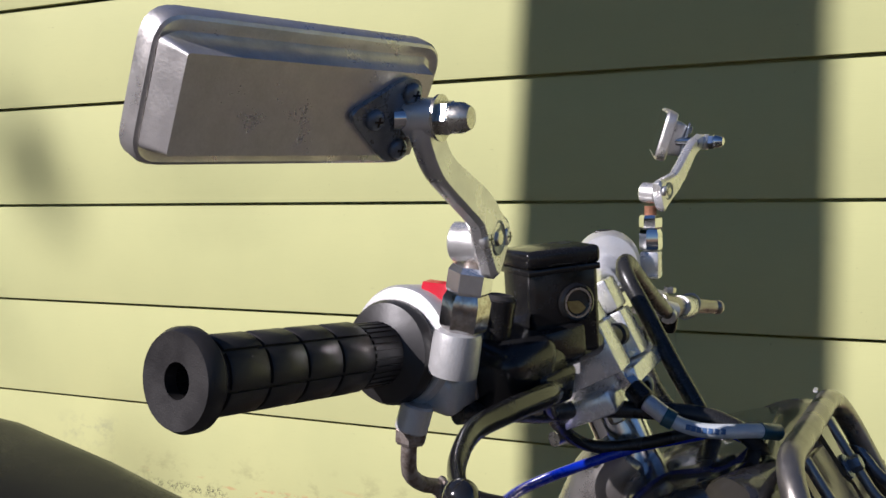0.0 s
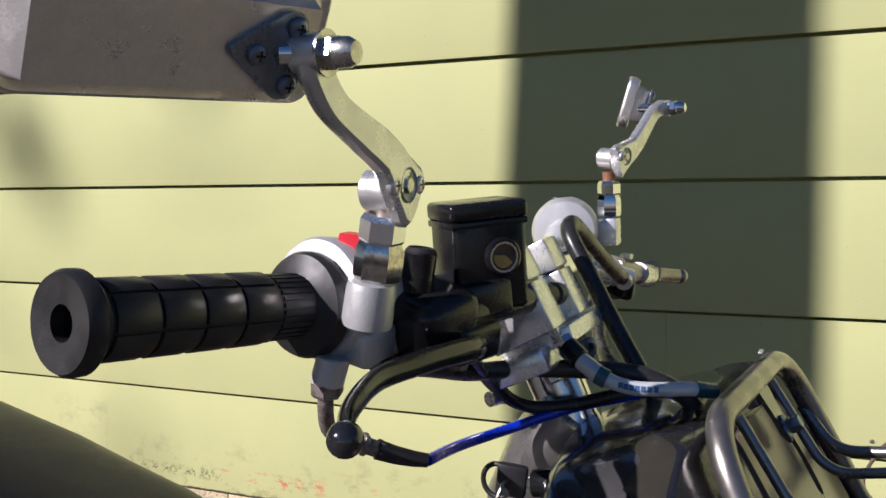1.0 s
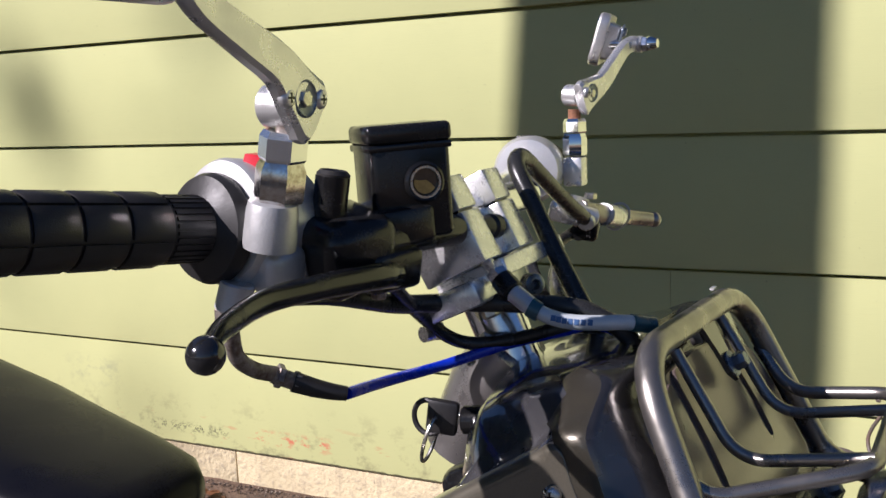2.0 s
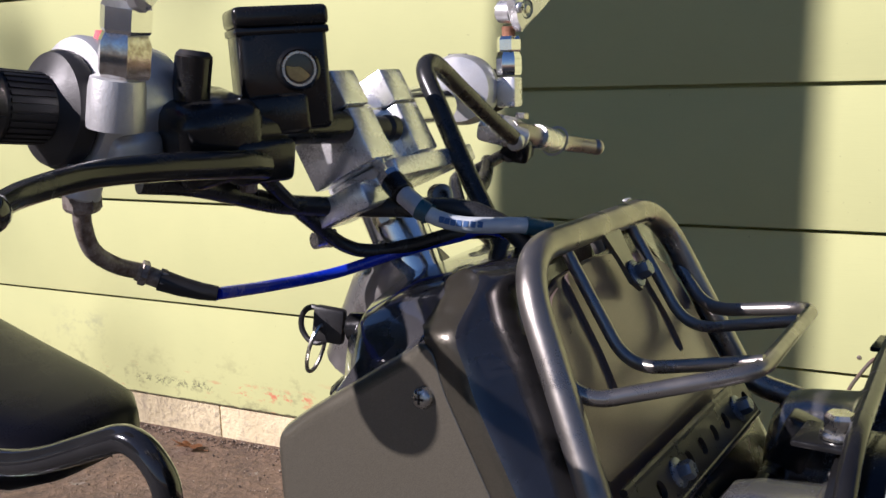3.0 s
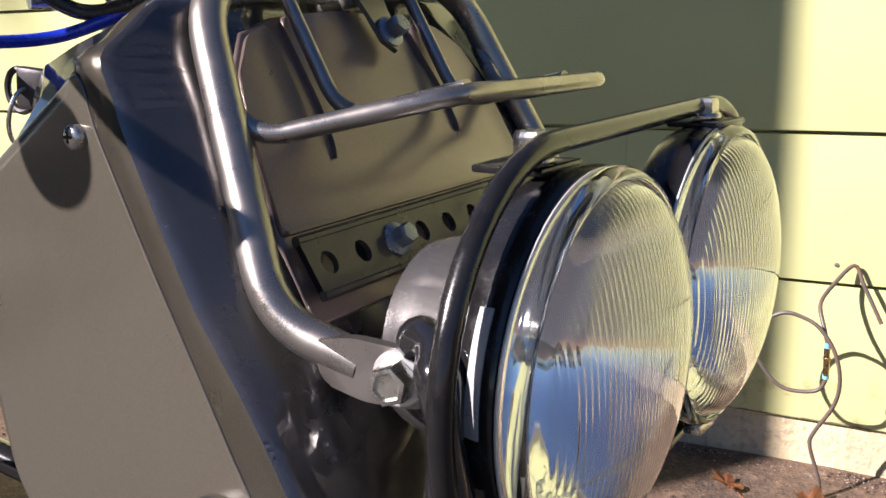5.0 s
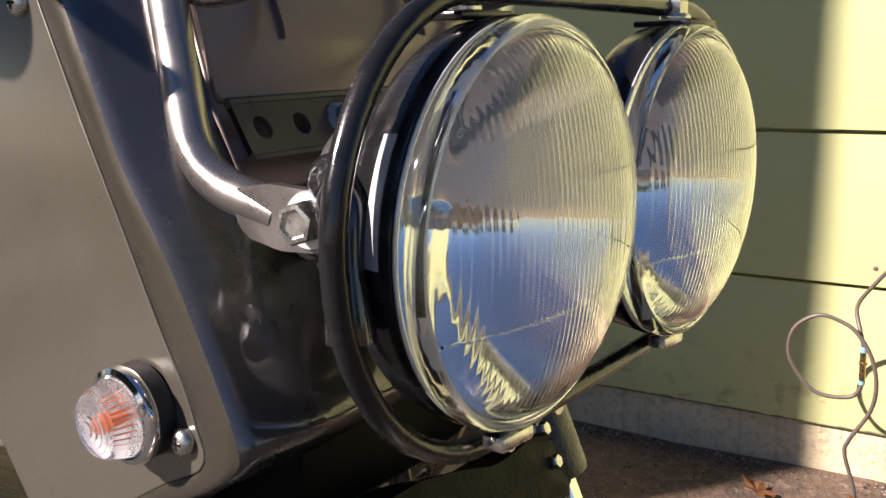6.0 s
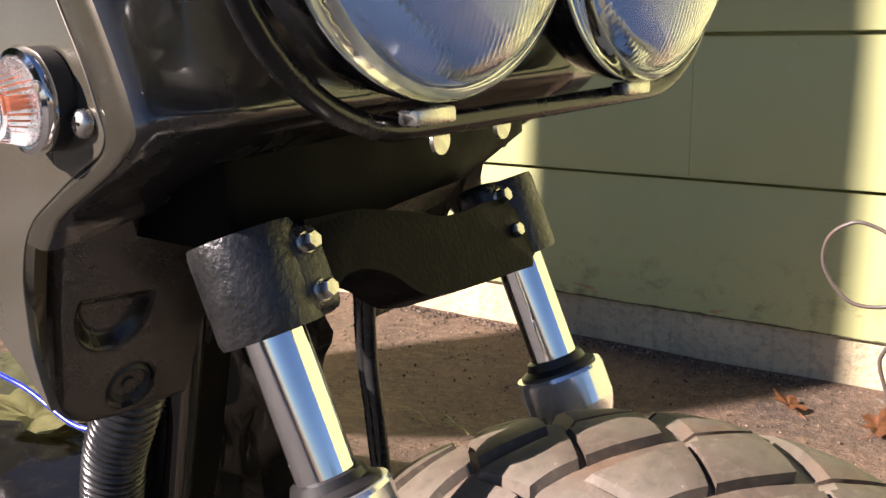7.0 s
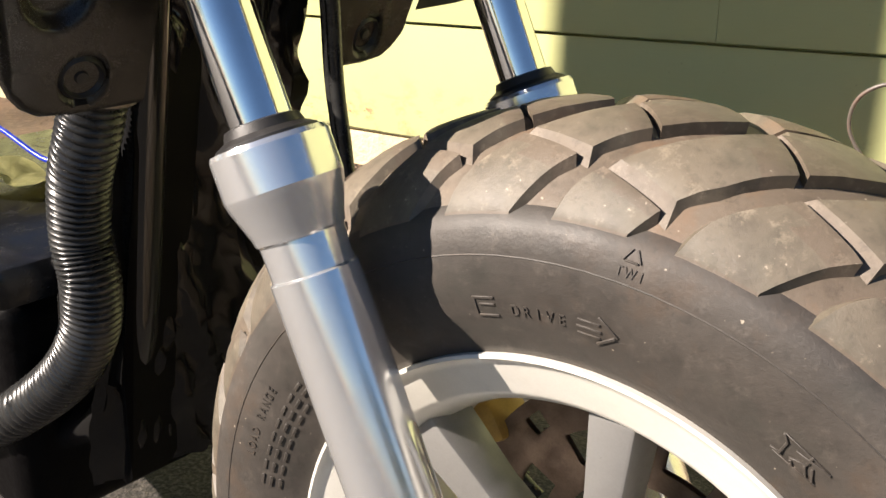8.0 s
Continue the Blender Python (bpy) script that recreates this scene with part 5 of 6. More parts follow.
for k in range(6):
    for h0, h1 in ((0.0145, 0.0360), (0.0378, 0.0593), (0.0611, 0.0826), (0.0844, 0.1060)):
        t0 = k * math.pi / 3 + 0.30
        part("grip_pad", patch(GM, 0.015, 0.0180, t0, t0 + math.pi / 3 - 0.10, h0, h1), RUBBER, grip)
for k in range(30):
    t0 = k * 2 * math.pi / 30
    part("grip_rib", patch(GM, 0.015, 0.0175, t0, t0 + 0.12, 0.1085, GL - 0.011, 1), RUBBER, grip)
flange = part("throttle_flange", lathe([(0.0160, -0.010), (0.0205, -0.0075), (0.0262, -0.0055), (0.0278, -0.002), (0.0278, 0.002), (0.0262, 0.004), (0.0160, 0.004)], GB, GD, 44, ring=True), RUBBER, scooter, "black rubber throttle flange")
S0 = GB + GD * 0.004
switch = part("switch_housing", lathe([(0.0230, 0.0), (0.0310, 0.001), (0.0325, 0.004), (0.0320, 0.034), (0.0300, 0.044), (0.0140, 0.048)], S0 + Vector((0.001, 0, 0.003)), GD, 44), CAST, scooter, "silver cast throttle and switch housing")
part("lower_half", block(0.030, 0.026, 0.022, Matrix.Translation((0.001, -1.866, 1.0800)) @ pose(0, 0, 0, 6, 10, -10), 0.005, 3), CAST, switch)
part("housing_boss", block(0.012, 0.012, 0.012, Matrix.Translation((0.012, -1.853, 1.0765)), 0.003, 2), RUST, switch)
part("kill_switch", slab([(0.0095, -1.869, 1.1255), (0.0095, -1.857, 1.1255), (0.0080, -1.859, 1.1350), (0.0080, -1.866, 1.1350)], [(-0.0085, -1.873, 1.1270), (-0.0085, -1.859, 1.1270), (-0.007, -1.861, 1.1370), (-0.007, -1.870, 1.1370)], 0.0008, 1), RED, switch, "red kill switch rocker")
part("cable_outlet", rod((-0.0055, -1.884, 1.0745), (-0.0095, -1.886, 1.0600), 0.0088, 20, 0.001), CAST, switch)
# mirror post
post = Vector((0.0152, -1.8815, 1.0895))
pu = Vector((0.20, -0.02, 1.0)).normalized()
part("post_block", lathe([(0.0128, 0.003), (0.0130, 0.006), (0.0126, 0.021), (0.0118, 0.0255), (0.010, 0.0262)], post + Vector((-0.0010, -0.0025, 0.0)), pu, 32), CAST, scooter, "cast aluminium mirror clamp block")
stem = part("mirror_stem", hexhead(post + pu * 0.0262, pu, 0.0124, 0.0195, 0.35), PITTED, scooter, "pitted chrome hexagon mirror stem", 25)
part("upper_nut", hexhead(post + pu * 0.0456, pu, 0.0116, 0.0140, 0.45), POLISHED, stem, "", 25)
part("thread", rod(post + pu * 0.058, post + pu * 0.070, 0.0042, 16), RUST, stem)


def mirror_arm(foot, top_, axis, name_label, k=1.0):
    """A cast S-shaped arm from a round clamp foot to a boss at its tip."""
    foot, top_, axis = Vector(foot), Vector(top_), Vector(axis).normalized()
    up = top_ - foot
    w = axis.cross(up).normalized()
    pts = [foot + up * t + w * s * k + axis * o * k for t, s, o in ((-0.085, 0.0, 0.0), (-0.07, 0.0, 0.0), (-0.03, 0.0, 0.0), (0.09, -0.001, 0.0), (0.28, -0.002, 0.001), (0.52, 0.003, 0.001), (0.76, 0.007, 0.0), (0.93, 0.004, 0.0), (1.0, 0.0, 0.0))]
    pts = curve_points(pts, 6)
    n = len(pts)
    prof = [(0.0, 0.0065), (0.05, 0.0115), (0.125, 0.0155), (0.25, 0.0168), (0.36, 0.0142), (0.50, 0.0098), (0.72, 0.0074), (1.0, 0.0080)]

    def half(s):
        for (a, ra), (b, rb) in zip(prof, prof[1:]):
            if a <= s <= b:
                return (ra + (rb - ra) * (s - a) / (b - a)) * k
        return prof[-1][1] * k

    rows = []
    for i, p in enumerate(pts):
        tg = (pts[min(i + 1, n - 1)] - pts[max(i - 1, 0)]).normalized()
        side = axis.cross(tg).normalized()
        h, d = half(i / (n - 1)), 0.0047 * k
        rows.append([p + side * h * c + axis * d * e for c, e in ((-1, -0.5), (-0.8, -1), (0.8, -1), (1, -0.5), (1, 0.5), (0.8, 1), (-0.8, 1), (-1, 0.5))])
    a = part("mirror_arm", skin(rows, True, True), ALU, scooter, name_label, 35)
    part("arm_boss", rod(top_ - axis * 0.0075 * k, top_ + axis * 0.0075 * k, 0.0082 * k, 28, 0.001), ALU, a)
    part("clamp_barrel", rod(foot - axis * 0.021 * k, foot - axis * 0.004 * k, 0.0102 * k, 28, 0.001), ALU, a)
    part("pivot_hole", lathe([(0.0, 0.0002), (0.0072 * k, 0.0002), (0.0080 * k, 0.0008), (0.0088 * k, 0.0004), (0.0088 * k, -0.001), (0, -0.001)], foot + axis * 0.0046 * k + up * 0.06, axis, 32), BLUEBOLT, a, "dark recessed pivot hole")
    part("pivot_bolt", hexhead(foot + axis * 0.0046 * k + up * 0.06, axis, 0.0042 * k, 0.0015 * k), ZINC, a, "", 25)
    for sgn in (-1, 1):
        c = foot + axis * 0.0030 * k + up * 0.06 + Vector((0, 0.0128 * k * sgn, -0.0005 * k * sgn))
        cross_screw(a, c, axis, 0.0049 * k, ALU)
    return a


near_foot, near_top = Vector((0.0380, -1.8820, 1.1590)), Vector((0.0440, -1.9690, 1.2190))
arm_axis = Vector((1.0, -0.02, -0.04)).normalized()
mirror_arm(near_foot, near_top, arm_axis, "cast aluminium mirror arm")
part("stud_nut", join(hexhead(near_top + arm_axis * 0.0075, arm_axis, 0.0072, 0.006), lathe([(0.0064, 0.0130), (0.0062, 0.0175), (0.0045, 0.0208), (0.0, 0.0220)], near_top, arm_axis, 20)), ZINC, scooter, "chrome dome nut", 25)
part("stud_washer", rod(near_top + arm_axis * 0.0068, near_top + arm_axis * 0.0080, 0.0095, 24), ZINC, scooter)


def mirror(name_label, c, n, along, length, height, plate_at, lean=0.0):
    """Rectangular mirror: stepped metal housing, glass in front, three-screw mounting plate on the back."""
    c, n = Vector(c), Vector(n).normalized()
    along = (Vector(along) - n * Vector(along).dot(n)).normalized()
    across = n.cross(along)
    m = Matrix((along, across, n)).transposed().to_4x4()
    m.translation = c

    def ring(l, h, r, z, seg=6):
        return [m @ Vector((x + (lean if z < -0.0115 else 0.0), y, z)) for x, y in round_outline([(-l / 2, -h / 2), (l / 2, -h / 2), (l / 2, h / 2), (-l / 2, h / 2)], r, seg)]

    rows = [ring(length - 0.003, height - 0.003, 0.011, -0.0225), ring(length, height, 0.012, -0.0205), ring(length, height, 0.012, -0.0145), ring(length - 0.0015, height - 0.0015, 0.0115, -0.0125), ring(length - 0.004, height - 0.004, 0.010, -0.0118),
            ring(length - 0.010, height - 0.009, 0.008, -0.0128), ring(length - 0.0125, height - 0.0125, 0.005, -0.0128), ring(length - 0.0125, height - 0.0150, 0.0035, -0.0105), ring(length - 0.0215, height - 0.0194, 0.0012, 0.0)]
    body = part("mirror", skin(rows, True, True), MIRRORBACK, scooter, name_label, 28)
    part("mirror_glass", skin([ring(length - 0.006, height - 0.006, 0.008, -0.0226), ring(length - 0.006, height - 0.006, 0.008, -0.0232)], True, True), REFLECTOR, body, "mirror glass")
    pm = m @ Matrix.Translation((*plate_at, 0.0012))
    part("mounting_plate", plate(round_outline([(0.0245, -0.001), (-0.002, -0.0185), (-0.012, -0.0165), (-0.013, 0.0165), (-0.004, 0.0195)], 0.005), pm, 0.0024, 0.0006, 1), BLUEBOLT, body, "dark steel mounting plate")
    for x, y in ((0.0103, 0.0), (-0.0060, -0.0119), (-0.0071, 0.0120)):
        p = pm @ Vector((x, y, 0.0015))
        cross_screw(body, p, n, 0.0044, BLUEBOLT)
    return body


MN = Vector((0.8619, -0.2801, -0.4226)).normalized()
mirror("worn aluminium rectangular mirror seen from its back", (0.0209, -2.0148, 1.2216), MN, (-0.2986, -0.9541, 0.0232), 0.138, 0.055, (-0.0395, 0.0015), -0.0045)
part("mirror_stud", rod((0.0335, -1.9760, 1.2190), near_top, 0.0046, 20), CHROME, scooter, "chrome mirror stud")

# brake lever and master cylinder
bar_pts = curve_points([GB, (-0.004, -1.80, 1.0915), (0.022, -1.75, 1.0950), (0.034, -1.71, 1.0915), (0.034, -1.66, 1.0915), (0.018, -1.59, 1.094), (-0.002, -1.53, 1.095), (-0.012, -1.47, 1.098), (-0.045, -1.345, 1.094)], 8)
part("handlebar", tube(bar_pts, 0.0111, 20), POLISHED, scooter, "polished handlebar tube")
master = part("master_cylinder", join(tube([(0.040, -1.830, 1.0875), (0.048, -1.785, 1.0865), (0.0515, -1.749, 1.0845)], 0.0092, 20), block(0.040, 0.044, 0.020, pose(0.033, -1.806, 1.0935, 4, 0, -30), 0.003, 2)), BLACKPART, scooter, "black brake master cylinder")
RESM = pose(0.038, -1.7905, 1.1165, 2, 0, -42)
part("reservoir", block(0.034, 0.046, 0.054, RESM @ pose(0, 0, -0.004), 0.004, 3), BLACKPART, master, "black fluid reservoir")
part("reservoir_lid", join(block(0.0365, 0.0485, 0.0105, RESM @ pose(0, 0, 0.0265), 0.003, 3), block(0.0355, 0.0475, 0.004, RESM @ pose(0, 0, 0.0195), 0.001, 2)), BLACKPART, master, "black reservoir lid")
sight_at = RESM @ Vector((0.0172, 0.006, 0.000))
sight_d = RESM.to_3x3() @ Vector((1, 0, 0))
part("sight_bezel", lathe([(0.0078, -0.002), (0.0112, -0.002), (0.0112, 0.002), (0.0098, 0.003), (0.0078, 0.0025)], sight_at, sight_d, 32, ring=True), BLACKPART, master)
part("sight_ring", lathe([(0.0076, 0.0), (0.0088, 0.0), (0.0088, 0.0032), (0.0076, 0.0032)], sight_at, sight_d, 32, ring=True), ZINC, master)
part("sight_window", lathe([(0.0, 0.0), (0.0078, 0.0), (0.0078, 0.0014), (0.0, 0.0016)], sight_at, sight_d, 32), SIGHTGLASS, master, "dark round sight glass")
low_fluid = [(0.0064 * math.cos(radians(a)), 0.0064 * math.sin(radians(a))) for a in range(165, 345, 15)] + [(0.003, -0.0005), (0.0005, 0.0012), (-0.003, 0.0008)]
part("fluid", plate(low_fluid, Matrix.Translation(sight_at + sight_d * 0.0019) @ turn_to(sight_d), 0.0008, 0.0002, 1), SIGHT, master, "amber brake fluid behind the sight glass")
part("perch_cap", tube([(0.020, -1.842, 1.092), (0.0250, -1.8405, 1.1235)], 0.0090, 20), BLACKPART, master)
part("cap_top", lathe([(0.0055, 0), (0.0085, 0), (0.0088, 0.002), (0.007, 0.004), (0.0055, 0.003)], (0.0250, -1.8405, 1.1225), (0.15, 0.06, 1), 24), RUBBER, master)
part("perch", join(block(0.046, 0.046, 0.040, pose(0.024, -1.836, 1.085, 8, 14, -18), 0.009, 3), block(0.032, 0.036, 0.022, pose(0.037, -1.818, 1.074, 0, 10, -15), 0.004, 3)), BLACKPART, master, "black lever perch")
bolt(master, (0.038, -1.822, 1.0635), (0, 0, -1), 0.0045, 0.006, RUST, "small rusty pivot nut", 1.2)
lev = curve_points([(0.048, -1.822, 1.0700), (0.050, -1.842, 1.0725), (0.046, -1.885, 1.0755), (0.043, -1.925, 1.0765), (0.052, -1.965, 1.0745), (0.064, -1.990, 1.0722)], 8)
lever = part("brake_lever", tube(lev, lambda s: 0.0076 - 0.0032 * s, 16, flat=0.8), BLACKPART, scooter, "black brake lever with a ball end")
part("lever_ball", lathe([(0.0, -0.0074)] + [(0.0074 * math.sin(k * math.pi / 12), -0.0074 * math.cos(k * math.pi / 12)) for k in range(1, 12)] + [(0.0, 0.0074)], (0.0655, -1.9925, 1.0715), (0, 0, 1), 28), BLACKGLOSS, lever)
banjo = part("banjo_bolt", join(rod((0.0515, -1.750, 1.0845), (0.0535, -1.735, 1.0832), 0.0084, 20, 0.0015), hexhead((0.0535, -1.735, 1.0832), (0.1, 0.98, -0.1), 0.0070, 0.005)), ZINC, scooter, "bright banjo union", 25)
part("banjo_boot", join(rod((0.0540, -1.731, 1.0828), (0.0560, -1.716, 1.0818), 0.0068, 18, 0.0015), rod((0.0560, -1.717, 1.0818), (0.0575, -1.705, 1.0808), 0.0078, 18, 0.003)), RUBBER, banjo)
part("brake_switch", block(0.016, 0.018, 0.008, pose(0.048, -1.742, 1.0715, 0, 0, -10), 0.002), BLACKPART, master)

# brake hose
part("hose_elbow", tube(curve_points([(0.0545, -1.7275, 1.078), (0.0560, -1.7300, 1.070), (0.0630, -1.7345, 1.0620), (0.070, -1.7380, 1.0560)], 6), 0.0042, 14), CHROME, scooter, "chrome hose elbow")
part("hose_nut", hexhead((0.0690, -1.7375, 1.0570), (0.66, -0.33, -0.55), 0.0068, 0.009), CHROME, scooter, "", 25)
part("hose_socket", rod((0.0735, -1.7400, 1.0540), (0.0830, -1.7440, 1.0470), 0.0072, 20, 0.0008), BLACKPART, scooter, "black hose socket")
part("hose_ferrule", rod((0.0830, -1.7440, 1.0470), (0.0960, -1.7470, 1.0390), 0.0057, 20, 0.0008), CAST, scooter, "bright hose ferrule")
hose_path = curve_points([(0.0955, -1.7470, 1.0392), (0.106, -1.7465, 1.0345), (0.118, -1.743, 1.0315), (0.132, -1.737, 1.0305), (0.147, -1.729, 1.0300), (0.158, -1.715, 1.026)], 8)
hose = part("brake_hose", tube(hose_path, 0.0045, 16), HOSEGREY, scooter, "pale grey brake hose with faded blue print")
part("hose_shrink", tube(curve_points([(0.0945, -1.7475, 1.0398), (0.1005, -1.7470, 1.0368)], 4), 0.0060, 16), TEAL, hose, "teal heat shrink band")
part("hose_shrink", tube(hose_path[33:], 0.0051, 16), TEAL, hose, "teal heat shrink band")
part("print_bars", join(*[block(0.0030, 0.0008, 0.0034, Matrix.Translation(hose_path[10 + k * 2] + Vector((0.0007, -0.0041, 0.0010))) @ pose(0, 0, 0, -14, 8, 18), 0.0002, 1) for k in range(7)]), INK, hose, "faded blue printed bars")

# cables
part("elbow_nut", hexhead((-0.0090, -1.8855, 1.0625), (-0.1, 0.05, -1), 0.0088, 0.009), RUST, scooter, "rusty cable nut", 25)
part("cable_elbow", tube(curve_points([(-0.0097, -1.8855, 1.058), (-0.0120, -1.884, 1.047), (-0.0150, -1.877, 1.0335), (-0.0140, -1.865, 1.0240), (-0.0110, -1.851, 1.0180)], 8), 0.0043, 16), RUST, scooter, "rusty bent throttle cable elbow")
part("cable_adjuster", join(rod((-0.0115, -1.853, 1.0185), (-0.003, -1.8430, 1.0118), 0.0048, 16), hexhead((-0.0105, -1.852, 1.018), (0.6, 0.7, -0.4), 0.0066, 0.004), hexhead((-0.0045, -1.8455, 1.0135), (0.6, 0.7, -0.4), 0.0058, 0.004)), RUST, scooter, "rusty cable adjuster", 30)
part("cable_boot", tube([(-0.0045, -1.845, 1.0130), (0.004, -1.8385, 1.0085), (0.012, -1.833, 1.0055), (0.0185, -1.8285, 1.0038)], lambda s: 0.0058 - 0.0018 * s, 16), RUBBER, scooter, "black rubber cable boot")
part("throttle_cable", tube(curve_points([(0.0185, -1.8285, 1.0038), (0.0182, -1.785, 0.9985), (0.0356, -1.745, 0.999), (0.0711, -1.727, 1.0107), (0.107, -1.725, 1.0211), (0.1263, -1.722, 1.0255), (0.145, -1.718, 1.016), (0.155, -1.71, 0.99)], 8), 0.0034, 14), BLUE, scooter, "bright blue throttle cable")
part("switch_cable", tube(curve_points([(0.010, -1.868, 1.066), (0.022, -1.840, 1.0610), (0.0282, -1.785, 1.0452), (0.0411, -1.742, 1.038), (0.0722, -1.731, 1.0372), (0.1093, -1.731, 1.0378), (0.1273, -1.728, 1.0332), (0.145, -1.722, 1.020), (0.155, -1.71, 0.99)], 8), 0.0058, 14), CABLE, scooter, "thick black switch cable")
part("brake_light_wire", tube(curve_points([(0.0400, -1.822, 1.070), (0.0392, -1.8150, 1.0665), (0.0330, -1.7850, 1.0480), (0.0294, -1.755, 1.0301), (0.0382, -1.738, 1.0147), (0.0531, -1.731, 1.0107), (0.0775, -1.727, 1.0147), (0.1067, -1.725, 1.0229), (0.13, -1.718, 1.024)], 8), 0.0042, 12), CABLE, scooter, "black looped wire")
part("loop_cable", tube(curve_points([(0.048, -1.495, 1.0580), (0.0450, -1.540, 1.0790), (0.0430, -1.590, 1.1040), (0.0430, -1.625, 1.1190), (0.0470, -1.645, 1.1130), (0.062, -1.655, 1.090), (0.082, -1.666, 1.058), (0.102, -1.676, 1.028), (0.115, -1.68, 1.008)], 8), 0.0062, 14), CABLE, scooter, "black looped brake cable")
part("second_cable", tube(curve_points([(0.020, -1.49, 1.040), (0.035, -1.53, 1.030), (0.05, -1.58, 1.022), (0.075, -1.63, 1.012), (0.11, -1.66, 1.0)], 8), 0.0058, 12), CABLE, scooter, "black cable behind the steering stem")

# steering stem and handlebar clamp
su = Vector((-0.40, 0.0, 0.917)).normalized()
part("steering_column", lathe([(0.0185, -0.03), (0.0185, 0.045), (0.0225, 0.046), (0.0225, 0.056), (0.015, 0.058)], (0.062, -1.700, 1.000), su, 32), POLISHED, scooter, "polished steering column")
part("dark_seal", lathe([(0.0235, -0.036), (0.026, -0.034), (0.026, -0.026), (0.019, -0.022)], (0.062, -1.700, 1.000), su, 32), RUBBER, scooter)
cm = turn_to(su, (0, 1, 0))
cx = Vector((0, 1, 0)).cross(su).normalized()
cm = Matrix((cx, Vector((0, 1, 0)), su)).transposed().to_4x4()


def at_stem(x, y, z):
    """A frame on the clamp: x ahead of its front face, y across, z up along the steering axis."""
    return Matrix.Translation(Vector((0.0700, -1.704, 1.0700)) + cx * x + Vector((0, y, 0)) + su * z) @ cm


def riser_pose(y, z):
    """A riser leans back a little more than the clamp that it stands on."""
    return at_stem(-0.022, y, -0.004) @ pose(0, 0, 0, 0, -4, 0) @ pose(0, 0, z + 0.004)


clampy = part("bar_clamp", block(0.050, 0.102, 0.011, at_stem(-0.023, 0.018, -0.0100), 0.0015, 2), MACHINED, scooter, "machined polished aluminium handlebar clamp")
for y in (-0.0385, 0.0155):
    part("riser", block(0.044, 0.0255, 0.032, riser_pose(y, 0.0118), 0.0016, 2), MACHINED, clampy)
    part("riser_cap", block(0.044, 0.0255, 0.0215, riser_pose(y, 0.0400), 0.0016, 2), MACHINED, clampy)
    part("split_gap", block(0.038, 0.0200, 0.0025, riser_pose(y, 0.0285), 0), BLACKPART, clampy)
part("clamp_web", block(0.030, 0.040, 0.022, at_stem(-0.024, -0.0115, 0.008), 0.002, 2), MACHINED, clampy)
part("clamp_foot", block(0.044, 0.040, 0.016, at_stem(-0.036, -0.030, -0.0180), 0.003, 2), MACHINED, clampy)
part("cross_bar", rod((0.037, -1.745, 1.0900), (0.036, -1.60, 1.0900), 0.0111, 20), POLISHED, clampy)
for y in (-0.020, 0.020):
    bolt(clampy, Vector((0.0700, -1.704 + y, 1.0700)) + su * (-0.028) - cx * 0.026, -su, 0.0060, 0.007, ZINC, "", 1.3)
part("pinch_bolt", lathe([(0.0075, 0), (0.0075, 0.008), (0.006, 0.009), (0.0035, 0.009), (0.003, 0.004), (0, 0.004)], (0.0575, -1.6535, 1.0340), (0.8, -0.6, 0.1), 20), BLUEBOLT, scooter, "dark socket pinch bolt")
part("stem_bolt", join(rod((0.03, -1.735, 1.018), (0.024, -1.748, 1.018), 0.005, 14), hexhead((0.03, -1.735, 1.018), (-0.4, -0.9, 0), 0.0062, 0.004)), ZINC, scooter, "", 30)

# handlebar, left side
LA, LB = Vector((-0.012, -1.47, 1.098)), Vector((-0.045, -1.345, 1.094))
LD = (LB - LA).normalized()
part("grip", lathe([(0.014, 0.0), (0.0160, 0.002), (0.0160, 0.006), (0.0155, 0.012), (0.0160, 0.11), (0.022, 0.118), (0.022, 0.124), (0.0, 0.125)], LA + LD * 0.03, LD, 32), RUBBER, scooter, "black rubber grip")
lsw = part("switch_housing", lathe([(0.0120, -0.024), (0.0265, -0.022), (0.0295, -0.014), (0.0300, 0.014), (0.0285, 0.024), (0.0140, 0.027)], LA + LD * 0.004, LD, 40), CAST, scooter, "silver cast left switch housing")
part("horn_button", block(0.012, 0.018, 0.005, pose(-0.017, -1.464, 1.1255), 0.0015), RUBBER, lsw)
lpost = Vector((0.0235, -1.4495, 1.0850))
part("post_block", block(0.018, 0.018, 0.026, Matrix.Translation(lpost + Vector((0, 0, 0.010))), 0.003, 2), ALU, scooter, "cast aluminium mirror clamp block")
lstem = part("mirror_stem", hexhead(lpost + Vector((0, 0, 0.024)), (0, 0, 1), 0.0106, 0.019, 0.35), CHROME, scooter, "pitted chrome hexagon mirror stem", 25)
part("upper_nut", hexhead(lpost + Vector((0, 0, 0.0435)), (0, 0, 1), 0.0104, 0.0125, 0.1), CHROME, lstem, "", 25)
part("rusty_thread", rod(lpost + Vector((0, 0, 0.0555)), lpost + Vector((0, 0, 0.064)), 0.0056, 14), ORANGERUST, lstem, "orange rusted thread")
far_foot, far_top = Vector((0.0345, -1.4530, 1.1600)), Vector((0.0560, -1.3640, 1.2060))
mirror_arm(far_foot, far_top, (0.95, -0.28, -0.08), "cast aluminium mirror arm", 0.92)
fax = Vector((0.95, -0.1, -0.02)).normalized()
part("stud_nut", join(hexhead(far_top + fax * 0.0065, fax, 0.0075, 0.006), lathe([(0.0064, 0.012), (0.006, 0.0165), (0.004, 0.0205), (0.0, 0.022)], far_top, fax, 20)), CHROME, scooter, "chrome dome nut", 25)
